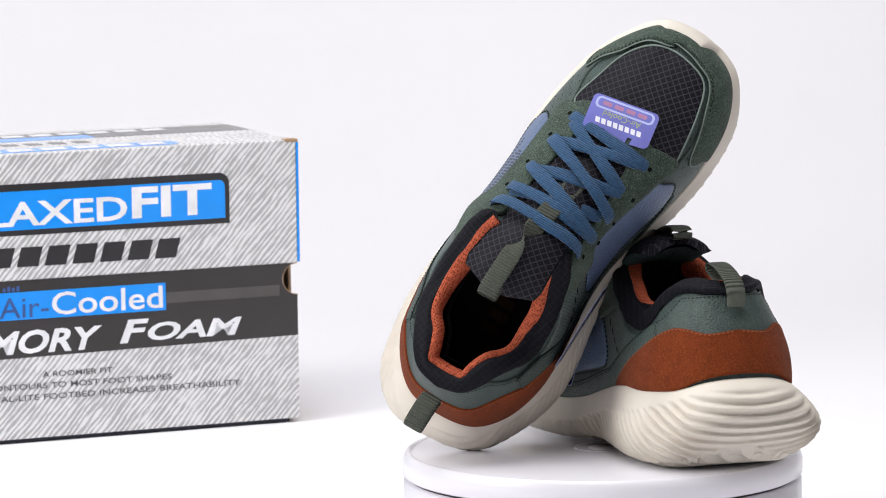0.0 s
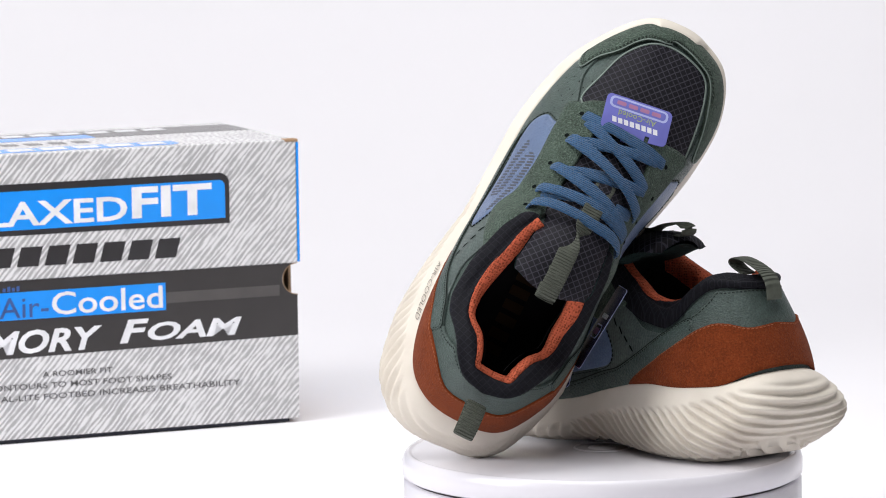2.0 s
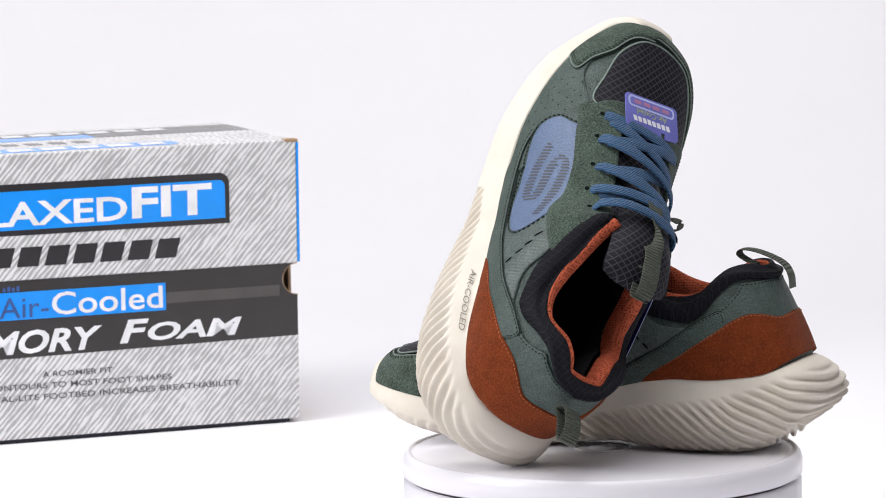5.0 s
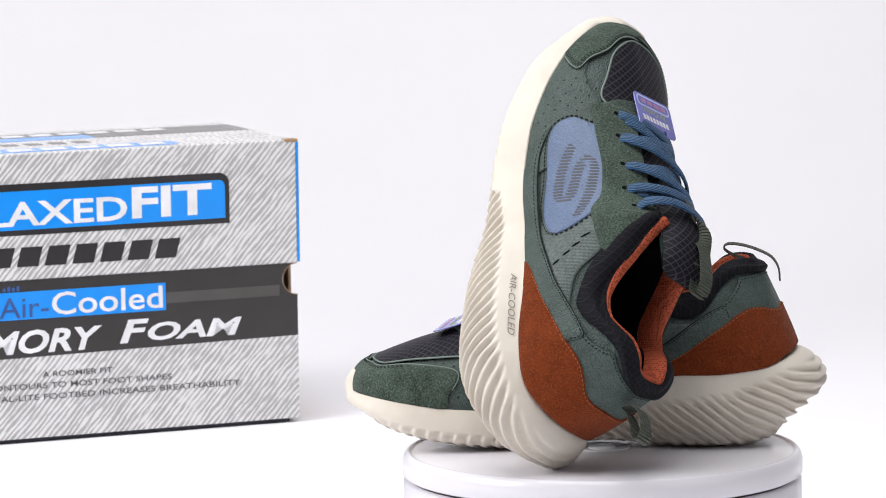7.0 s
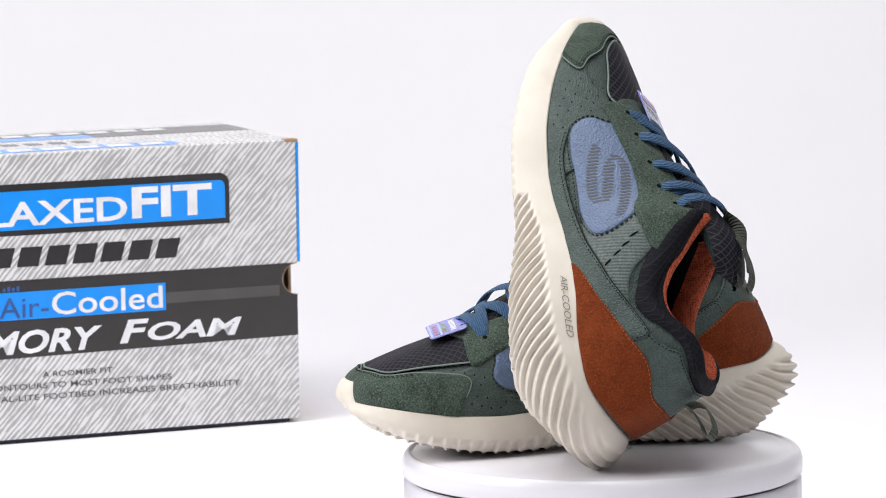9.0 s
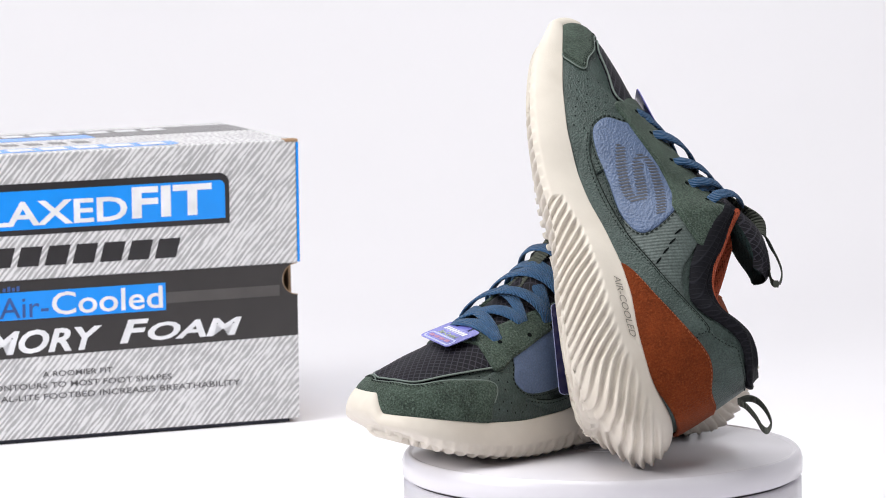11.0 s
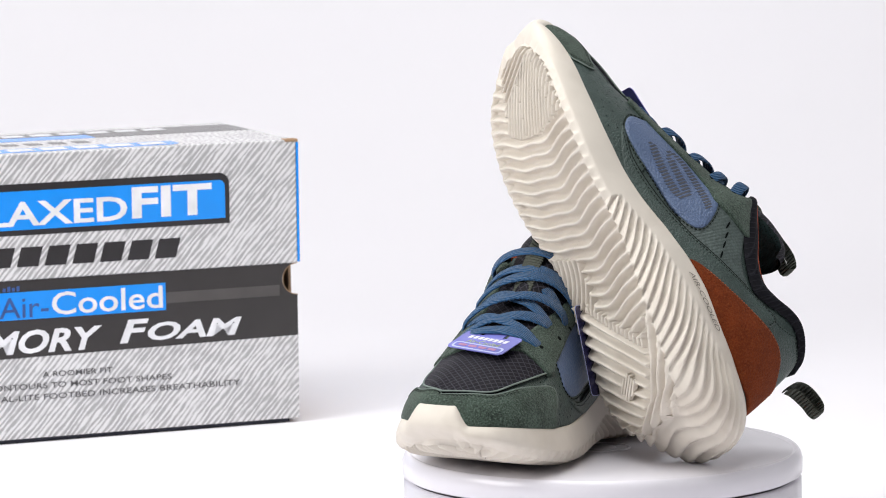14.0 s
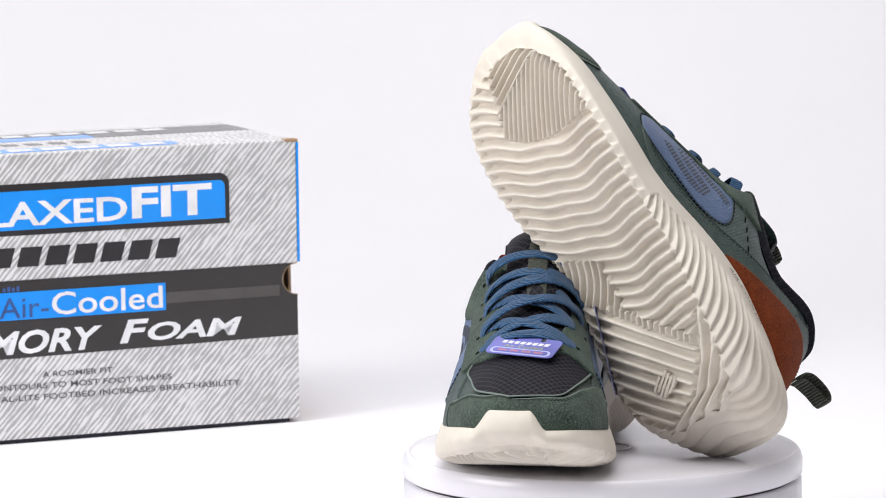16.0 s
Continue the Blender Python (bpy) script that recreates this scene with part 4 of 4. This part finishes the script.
def piping(name, chart, line, high, width, mat, shoe, hand, label=""):
    P, N = lift(chart, np.array(line))
    for _ in range(2):
        P[1:-1] = (P[:-2] + 2 * P[1:-1] + P[2:]) / 4
    V, F = tube(P + N * high, N, width, width * 0.8, hand, sides=6)
    put(name, mesh_from(name, V, F, mat), shoe, label)


def build_collar(shoe, hand):
    """Black padded collar and the coral lining that rolls over its rim."""
    L = LAST
    ids = [i for i in range(NA) if L.B[i, 0] < 13.6]
    ids = sorted(ids, key=lambda i: i if i < NA // 2 else i - NA)
    rows_o, rows_c, rows_b = [], [], []
    for i in ids:
        x = L.B[i, 0]
        low = np.interp(x, [0, 2, 4.5, 6.5, 9, 12, 14], [0.92, 0.92, 0.88, 0.76, 0.72, 0.74, 0.80])
        hs = np.linspace(low, 1.0, 12)
        P, N = L.at(np.full(12, i / NA), hs)
        puff = 0.05 + 0.34 * np.sin(np.linspace(0.0, 1, 12) * math.pi * 0.85) ** 0.8
        r, e = L.T[i], L.lip[i]
        d = L.lip[(i + 3) % NA] - L.lip[(i - 3) % NA]
        nh = np.array((-d[1], d[0], 0.0))
        nh /= max(np.linalg.norm(nh), 1e-6)
        w = 1 - np.clip(x / 5.0, 0, 1)
        over = [r + np.array((0, 0, 0.10)) + (r - e) / max(np.linalg.norm(r - e), 0.01) * 0.12] + [r + (e - r) * q + np.array((0, 0, 0.14 + (0.12 + 0.25 * w) * math.sin(q * math.pi))) for q in (0.15, 0.4, 0.65, 0.88, 1.0)]
        rows_o.append(list((P + N * puff[:, None])[:-1]) + over)
        k = []
        for out, z in ((0.22, 0.0), (0.18, 0.16), (0.02, 0.26), (-0.28, 0.25), (-0.54, 0.06), (-0.68, -0.35), (-0.70, -0.8), (-0.66, -1.25)):
            k.append(e + nh * out * float(np.interp(x, [0, 4, 8], [0.55, 0.6, 1.0])) + np.array((0, 0, z)))
        rows_c.append(k)
        rows_b.append([e + nh * out + np.array((0, 0, z)) for out, z in ((-0.66, -1.2), (-0.62, -2.2), (-0.45, -3.2), (-0.15, -4.4), (0.0, -5.6))])
    for name, rows, mat, label in (("collar", rows_o, M["black"], "black padded cloth collar"), ("collar_lining", rows_c, M["coral"], "coral spacer-mesh lining rolled over the rim"), ("inner_lining", rows_b, M["insole"], "black inner lining")):
        V = mirror(np.array(rows).reshape(-1, 3), hand) * 0.01
        me = mesh_from(name, V, grid_faces(len(rows), len(rows[0])), mat)
        bm = bmesh.new()
        bm.from_mesh(me)
        bmesh.ops.recalc_face_normals(bm, faces=bm.faces)
        bm.to_mesh(me)
        bm.free()
        put(name, me, shoe, label)
    # footbed
    o = L.B
    verts = [np.array((p[0] + (14 - p[0]) * 0.06, p[1] * 0.9, feather_z(p[0]) + 0.3 - 1.0 * math.exp(-((p[0] - 4) / 5) ** 2))) for p in o]
    c = len(verts)
    mids = [np.array((np.clip(p[0], 4, 25), -0.3, feather_z(np.clip(p[0], 4, 25)) + 0.1 - 1.0 * math.exp(-((np.clip(p[0], 4, 25) - 4) / 5) ** 2))) for p in o]
    faces = [(i, (i + 1) % c, c + (i + 1) % c, c + i) for i in range(c)]
    put("insole", mesh_from("insole", mirror(verts + mids, hand) * 0.01, faces, M["insole"]), shoe, "black cushioned footbed")
    bed = lambda x: feather_z(x) + 0.14 - 1.0 * math.exp(-((x - 4) / 5) ** 2)
    for k in range(7):
        x = 6.2 + 0.95 * k
        u = Vector((1.0, 0.0, float(bed(x + 0.4) - bed(x - 0.4)) / 0.8)).normalized()
        m = frame_of(Vector((x, -0.1, float(bed(x)) + 0.12)), u, Vector((0, 1, 0)), u.cross(Vector((0, 1, 0))))
        card("insole_bar", rounded(0.62, 1.25, 0.08), 0.03, m, M["insole_print"], shoe, hand)


def build_side_logo(shoe, hand, po):
    """Dark diagonal stripes that make up the emblem on the outer blue panel."""
    ctrl = [(19.12, 5.0), (17.6, 5.05), (16.1, 5.3), (15.35, 5.6), (15.2, 6.0), (15.7, 6.22), (16.9, 6.0), (17.85, 5.85), (18.3, 6.1), (17.8, 6.55), (16.4, 6.9), (15.2, 7.05), (14.15, 7.1)]
    ctrl = [(x - 0.67, 6.38 + (z - 6.05) * 1.22 + 0.19 * (x - 16.6)) for x, z in ctrl]
    chart = spline(side_pts(1, ctrl), 200)
    k = np.ones(9) / 9
    pad = np.pad(chart, ((4, 4), (0, 0)), mode="edge")
    chart = np.stack([np.convolve(pad[:, c], k, "valid") for c in (0, 1)], 1)
    d = chart[50] - chart[10]
    d /= np.linalg.norm(d)
    slant = np.array((-d[1], d[0])) + d * 0.45
    slant /= np.linalg.norm(slant)
    across = np.array((slant[1], -slant[0]))
    across *= 1 if across @ d > 0 else -1
    su, sv = chart @ across, chart @ slant
    bars = []
    for u in np.arange(su.min() - 0.2, su.max() + 0.2, 0.225):
        vs = np.arange(sv.min() - 0.5, sv.max() + 0.5, 0.02)
        near = np.sqrt(((su[None, :] - u) ** 2 + (sv[None, :] - vs[:, None]) ** 2).min(1)) < 0.25
        edges = np.flatnonzero(np.diff(np.r_[0, near.astype(int), 0]))
        bars += [(u, vs[a], vs[b - 1]) for a, b in edges.reshape(-1, 2) if b - a > 6]
    for u, v0, v1 in bars:
        w, cut = 0.064, 0.05
        q = np.array([across * (u + p) + slant * v for p, v in ((-w, v0 + cut), (-w, v1), (w, v1 - cut), (w, v0))])
        P, N = LAST.at(q[:, 0] / AS, q[:, 1] / HS)
        verts = list(P + N * 0.182) + list(P + N * 0.12)
        faces = [(0, 1, 2, 3)] + [(a, b, 4 + b, 4 + a) for a, b in ((0, 1), (1, 2), (2, 3), (3, 0))]
        put("emblem_stripe", mesh_from("emblem_stripe", mirror(verts, hand) * 0.01, faces, M["print_grey"], False), shoe)


def frame_of(origin, u, side, up):
    m = Matrix((tuple(u) + (0,), tuple(side) + (0,), tuple(up) + (0,), (0, 0, 0, 1))).transposed()
    m.translation = origin
    return m


def strap(name, path, up, width, thick, mat, parent, hand, label="", n=60):
    p = spline(path, n)
    u = spline(up, n)
    V, F = tube(p, u, width, thick, hand)
    return put(name, mesh_from(name, V, F, mat), parent, label)


def build_tongue(shoe, hand):
    path = spline([(18.0, -1.35, 9.3), (16.2, -1.05, 10.75), (14.6, -0.85, 11.85), (13.0, -0.7, 12.65), (11.5, -0.6, 13.1), (10.4, -0.55, 13.15), (9.9, -0.55, 12.95)], 40)
    wid = np.interp(np.linspace(0, 1, 40), [0, 0.5, 0.85, 0.95, 1], [1.5, 2.2, 2.5, 2.3, 1.6])
    for name, mat, label, sgn in (("tongue", M["vamp"], "padded charcoal ripstop tongue", 1), ("tongue_lining", M["tongue_lining"], "dark green spacer-mesh tongue lining", -1)):
        rows = []
        for k in range(40):
            t = path[min(k + 1, 39)] - path[max(k - 1, 0)]
            t /= np.linalg.norm(t)
            b = np.array((0.0, 1.0, 0.0))
            n = np.cross(t, b)
            n = n if n[2] > 0 else -n
            row = []
            for q in np.linspace(-1, 1, 17):
                puff = (0.42 + 0.12 * math.sin(k * 0.3)) * math.sqrt(max(0, 1 - q ** 4)) * min(1, (39 - k) / 4 + 0.25)
                if sgn < 0:
                    puff *= -1.7
                row.append(path[k] + b * q * wid[k] * (1.0 if sgn > 0 else 1.03) + n * (puff - 0.75 * q * q))
            rows.append(row)
        me = mesh_from(name, mirror(np.array(rows).reshape(-1, 3), hand) * 0.01, grid_faces(40, 17), mat)
        put(name, me, shoe, label)
    strap("tongue_loop", [(17.9, -1.35, 9.9), (16.4, -1.1, 11.25), (14.8, -0.9, 12.4), (13.1, -0.6, 13.3), (11.6, -0.55, 13.85), (10.3, -0.5, 14.1), (9.5, -0.5, 13.85), (9.6, -0.5, 13.4), (10.5, -0.5, 13.35), (11.5, -0.55, 13.45)],
          [(0.6, 0, 0.8), (0.6, 0, 0.8), (0.6, 0, 0.8), (0.6, 0, 0.8), (0.4, 0, 0.9), (0.0, 0, 1.0), (-1.0, 0, 0.2), (-0.6, 0, -0.8), (0.0, 0, -1.0), (0.0, 0, -1.0)], 1.25, 0.10, M["webbing"], shoe, hand, "olive ribbed webbing pull loop")
    if hand > 0:        # the propped shoe lets its heel loop hang out backwards
        path = [(2.2, 0, 9.95), (2.3, 0, 10.6), (2.0, 0, 11.15), (1.3, 0, 11.55), (0.5, 0, 11.7), (0.05, 0, 11.4), (0.3, 0, 11.1), (1.0, 0, 10.85), (1.8, 0, 10.4), (2.1, 0, 10.05)]
        face = [(1, 0, 0), (1, 0, 0.3), (0.6, 0, 0.8), (0.3, 0, 1), (0, 0, 1), (-1, 0, 0), (-0.5, 0, -0.9), (-0.4, 0, -1), (-0.6, 0, -0.8), (-0.8, 0, -0.6)]
    else:
        path = [(2.2, 0, 10.0), (2.3, 0, 10.8), (2.7, 0, 11.45), (3.5, 0, 11.9), (4.6, 0, 12.25), (5.5, 0, 12.3), (5.7, 0, 12.0), (5.2, 0, 11.65), (4.5, 0, 11.4)]
        face = [(-1, 0, 0), (-1, 0, 0.1), (-0.9, 0, 0.5), (-0.5, 0, 0.85), (-0.2, 0, 1), (0.6, 0, 0.8), (1, 0, -0.2), (0.7, 0, -0.7), (0.7, 0, -0.7)]
    strap("heel_loop", path, face, 1.25, 0.11, M["webbing"], shoe, hand, "olive ribbed webbing heel loop")


EYE_OUT = [(21.3, 1.5), (19.6, 1.8), (17.5, 2.05), (15.7, 2.35), (14.3, 2.5)]
EYE_IN = [(20.7, -4.3), (18.6, -4.3), (16.8, -4.0), (15.3, -3.8), (14.1, -3.6)]


def build_laces(shoe, hand):
    def band(a, b, high, twist=0.0, sag=0.0):
        n = 26
        q = np.linspace(0, 1, n)
        x = a[0] + (b[0] - a[0]) * q + sag * np.sin(q * math.pi)
        y = a[1] + (b[1] - a[1]) * q
        P, N = LAST.top(x, y)
        off = 0.16 + high * np.sin(np.clip(q, 0, 1) * math.pi) ** 0.5
        off[0], off[-1] = 0.0, 0.0
        off[1], off[-2] = 0.26, 0.26
        N[:, 1] += twist * np.sin(q * math.pi * 2)
        w = 0.82 + 0.10 * np.sin(q * 7 + a[0]) - 0.16 * (np.abs(q - 0.5) * 2) ** 4
        V, F = tube(P + N * off[:, None], N, w, 0.22, hand, sides=12)
        put("lace", mesh_from("lace", V, F, M["lace"]), shoe)

    O, I = EYE_OUT, EYE_IN
    band(O[0], I[0], 0.22)
    for a, b in ((O[0], I[1]), (O[2], I[1]), (O[3], I[2]), (O[1], I[0])):
        band((a[0] - 0.25, a[1] - 0.35), (b[0], b[1] + 0.5), 0.26, 0.1)
    for a, b, s in ((O[1], I[2], 0.15), (O[2], I[3], 0.1), (O[3], I[3], 0.25), (O[4], I[4], 0.35)):
        band(a, b, 0.62 if a[0] > 15 else 0.95, 0.15, s)
    for p in O + I:
        P, N = LAST.top([p[0]], [p[1]])
        c, n = P[0], N[0]
        t = np.cross(n, (0, 1, 0))
        t /= np.linalg.norm(t)
        b = np.cross(n, t)
        ring = [c + n * 0.285 + (t * math.cos(a) + b * math.sin(a)) * 0.15 for a in np.linspace(0, 2 * math.pi, 12, endpoint=False)]
        me = mesh_from("eyelet", mirror(ring + [c + n * 0.29], hand) * 0.01, [(i, (i + 1) % 12, 12) for i in range(12)], M["hole"])
        put("eyelet", me, shoe)


def rounded(w, h, r, n=6):
    out = []
    for cx, cy, a0 in ((w / 2 - r, h / 2 - r, 0), (-w / 2 + r, h / 2 - r, 90), (-w / 2 + r, -h / 2 + r, 180), (w / 2 - r, -h / 2 + r, 270)):
        out += [(cx + r * math.cos(radians(a0 + 90 * k / n)), cy + r * math.sin(radians(a0 + 90 * k / n))) for k in range(n + 1)]
    return out


def card(name, pts, thick, m, mat, parent, hand, label=""):
    """A flat card from an outline, placed by the local matrix m (centimetres)."""
    bm = bmesh.new()
    f = bm.faces.new([bm.verts.new((x, y, 0)) for x, y in pts])
    r = bmesh.ops.extrude_face_region(bm, geom=[f])
    for v in (g for g in r["geom"] if isinstance(g, bmesh.types.BMVert)):
        v.co.z += thick
    for v in bm.verts:
        v.co = m @ v.co
        v.co.y *= hand
        v.co *= 0.01
    bmesh.ops.recalc_face_normals(bm, faces=bm.faces)
    return part(name, bm, mat, parent, label)


def build_tags(shoe, hand):
    # front card under the first lace: its own x runs across the shoe, y towards the toe
    c = Vector((22.5, -1.5, 7.60))
    yv = Vector((0.93, 0.16, -0.30)).normalized()
    xv = Vector((0.17, -0.98, -0.06))
    xv = (xv - yv * xv.dot(yv)).normalized()
    m = frame_of(c, xv, yv, xv.cross(yv))
    pts = rounded(4.3, 2.4, 0.35)
    pts = pts[:21] + [(-1.0, -1.25), (-1.05, -0.85), (-0.75, -0.85), (-0.7, -1.7), (0.7, -1.7), (0.75, -0.85), (1.05, -0.85), (1.0, -1.25)] + pts[21:]
    tag = card("hang_tag", pts, 0.05, m, M["tag_blue"], shoe, hand, "violet-blue printed card tag under the laces")
    up = lambda z: m @ Matrix.Translation((0, 0, z))
    card("tag_window", rounded(3.8, 0.76, 0.3), 0.012, up(0.05) @ Matrix.Translation((0, 0.72, 0)), M["tag_light"], tag, hand, "pale blue rounded field")
    card("tag_field", rounded(3.5, 0.5, 0.2), 0.012, up(0.063) @ Matrix.Translation((0, 0.72, 0)), M["tag_blue"], tag, hand, "blue field")
    for q in range(4):
        card("tag_bar", rounded(0.6, 0.26, 0.08), 0.012, up(0.077) @ Matrix.Translation((-1.15 + 0.76 * q, 0.72, 0)), M["tag_red"], tag, hand)
    for q in range(8):
        card("tag_bar", [(-0.13, -0.17), (0.15, -0.17), (0.07, 0.17), (-0.21, 0.17)], 0.012, up(0.051) @ Matrix.Translation((-1.35 + 0.385 * q, -0.42, 0)), M["tag_white"], tag, hand)
    me = text_mesh("tag_text", "Air-Cooled", 0.54, M["tag_green"], 0.006, align="CENTER")
    mm = up(0.058) @ Matrix.Translation((0, 0.13, 0)) @ Matrix.Rotation(math.pi, 4, "Z") @ Matrix.Translation((0, -0.15, 0))
    for v in me.vertices:
        q = Vector((v.co.x * hand, v.co.y, v.co.z))
        v.co = (mm @ q) * 0.01
        v.co.y *= hand
    put("tag_text", me, tag)
    # long dark card on the inner side
    if hand > 0:        # the propped shoe lets its card fall towards the heel
        c, yv, xv = Vector((10.2, -5.25, 6.1)), Vector((1.0, -0.08, 0.12)).normalized(), Vector((0.12, 0.10, -1.0))
    else:
        c, yv, xv = Vector((16.0, -5.35, 6.6)), Vector((-0.05, 0.24, 0.97)).normalized(), Vector((1.0, -0.10, 0.0))
    xv = (xv - yv * xv.dot(yv)).normalized()
    m2 = frame_of(c, xv, yv, xv.cross(yv))
    long = card("side_tag", rounded(2.7, 5.6, 0.28), 0.05, m2, M["tag_navy"], shoe, hand, "long navy printed card tag with pale edge")
    card("tag_edge", rounded(2.78, 5.68, 0.3), 0.02, m2 @ Matrix.Translation((0, 0, 0.015)), M["tag_light"], long, hand, "pale card edge")
    f2 = lambda x, y: m2 @ Matrix.Translation((x, y, -0.013))
    card("tag_window", rounded(1.7, 0.95, 0.35), 0.012, f2(0, -0.3), M["tag_light"], long, hand, "pale rounded field")
    card("tag_field", rounded(1.5, 0.78, 0.3), 0.012, m2 @ Matrix.Translation((0, -0.3, -0.026)), M["tag_navy"], long, hand)
    card("tag_bar", rounded(1.0, 0.45, 0.1), 0.012, m2 @ Matrix.Translation((0, -0.3, -0.039)), M["tag_red"], long, hand)
    for q in range(5):
        card("tag_bar", [(-0.11, -0.16), (0.11, -0.16), (0.15, 0.16), (-0.07, 0.16)], 0.012, f2(-0.6 + 0.3 * q, 0.75), M["tag_white"], long, hand)


def build_prints(shoe, hand):
    """Sole lettering, punched holes and slots."""
    # lettering on the outer wall of the sole
    me = text_mesh("sole_text", "AIR-COOLED", 0.54, M["print_sole"], 0.0, shear=0.2, width=1.1)
    xs = [v.co.x for v in me.vertices]
    mid = (min(xs) + max(xs)) / 2
    for v in me.vertices:
        # read with the heel to the right on the left shoe's outer wall
        x = 7.65 - (v.co.x - mid) * hand * 1.12
        z = 4.12 + (v.co.y - 0.2) * 1.0 + 0.09 * (7.65 - x)
        o = spline_y(x)
        v.co = Vector((x, (o + wall_out(x, z) + 0.09) * hand, z)) * 0.01
    put("sole_text", me, shoe, "grey printed lettering on the sole wall")
    for side in (1, -1):
        spots = [(19.6 + 0.62 * i + 0.3 * (j % 2), 2.9 + 0.62 * j + 0.14 * i) for i in range(7) for j in range(4)]
        spots = [(x, z) for x, z in spots if z < 5.9 and x < 24.2 and not (x < 21.0 and z > 3.6) and (z > 3.3 or x > 20)]
        for x, z in spots:
            dot(x, z, side, 0.055, 0.055, 0.105, shoe, hand, "punched_hole")
        for x, z in ((10.27, 6.6), (10.9, 7.1), (11.52, 7.6), (12.13, 8.08)):
            dot(x, z, side, 0.30, 0.10, 0.10, shoe, hand, "slot", 0.9)


def build_sole_emblem(shoe, hand):
    u, v = Vector((0.55, 0.835, 0)), Vector((-0.835, 0.55, 0))
    for k, (shift, long) in enumerate(((-0.35, 1.2), (0.05, 1.7), (-0.05, 1.9), (0.0, 1.7), (0.3, 1.2))):
        m = frame_of(Vector((5.1, -0.5, -0.03)) + v * (k - 2) * 0.27 + u * shift, u, v, Vector((0, 0, 1)))
        card("sole_emblem", rounded(long, 0.17, 0.08), 0.30, m, M["midsole"], shoe, hand)


def dot(x, z, side, w, h, high, shoe, hand, name, turn=0.0):
    a, q = LAST.ah((x, z), side)
    ang = np.linspace(0, 2 * math.pi, 10, endpoint=False)
    ca, sa = math.cos(turn * side), math.sin(turn * side)
    u, v = w * np.cos(ang), h * np.sin(ang)
    pts = np.c_[a * AS + u * ca - v * sa, q * HS + u * sa + v * ca]
    P, N = lift("ah", pts)
    me = mesh_from(name, mirror(np.vstack([P + N * high, [P.mean(0) + N.mean(0) * (high - 0.01)]]), hand) * 0.01, [(i, (i + 1) % 10, 10) for i in range(10)], M["hole"])
    put(name, me, shoe)


def spline_y(x):
    m = LAST.side == 1
    return float(np.interp(x, LAST.B[m][:, 0], LAST.B[m][:, 1]))


def wall_out(x, z):
    zt, zb = float(feather_z(x)), float(sole_z(x)) + EDGE
    t = min(max((zt - z) / (zt - zb), 0), 1)
    back = min(max((13 - x) / 7, 0), 1)
    return 0.18 + 0.42 * math.sin(min(t * 1.25, 1) * math.pi / 2) + back * 1.0 * math.sin(math.pi * t ** 1.4)


def build_shoe(hand, label):
    shoe = tagged(new("shoe"), label, "shoe", "pair of shoes")
    build_midsole(shoe, hand)
    build_upper(shoe, hand)
    build_tongue(shoe, hand)
    build_laces(shoe, hand)
    build_tags(shoe, hand)
    build_prints(shoe, hand)
    build_sole_emblem(shoe, hand)
    return shoe


# left shoe leans on its heel, right shoe lies flat; outer side of the left shoe is its left
left_shoe = build_shoe(1, "green, blue and rust running shoe propped against its pair")
right_shoe = build_shoe(-1, "green, blue and rust running shoe lying flat on the turntable")


# ---------------------------------------------------------------- motion
def lean_pose():
    u = Vector((0.4893, 0.05464, 0.8704)).normalized()
    lat = Vector((-0.85628, 0.2194, 0.46759))
    lat = (lat - u * lat.dot(u)).normalized()
    return frame_of(Vector((-0.09712, 0.03368, 0.00621)), u, lat, u.cross(lat))


def flat_pose():
    a = radians(111.337)
    u = Vector((math.cos(a), math.sin(a), 0))
    # right shoe: mesh is mirrored in y, so its own y axis points to its left
    left = Vector((-math.sin(a), math.cos(a), 0))
    return frame_of(Vector((0.09011, -0.10732, 0.0)), u, left, Vector((0, 0, 1)))


def rested(m, shoe):
    """The pose m with the shoe's lowest point brought down onto the platter."""
    low = min((m @ v.co).z for o in shoe.children if o.name.startswith("midsole") for v in o.data.vertices)
    return Matrix.Translation((0, 0, -low)) @ m


LEAN, FLAT = rested(lean_pose(), left_shoe), rested(flat_pose(), right_shoe)
BOX_POSE = pose(-0.2255, 0.5717, 0.0035 - TABLE_DROP, 0, 0, 25.4)
box.matrix_basis = BOX_POSE


def motions():
    times = [0.5 * k for k in range(33)]
    turn = [(t, Matrix.Rotation(spin(t), 4, "Z")) for t in times]
    walk(left_shoe, [(t, r @ LEAN) for t, r in turn])
    walk(right_shoe, [(t, r @ FLAT) for t, r in turn])
    walk(platter, [(t, Matrix.Translation((0, 0, TABLE_DROP)) @ r) for t, r in turn])


motions()
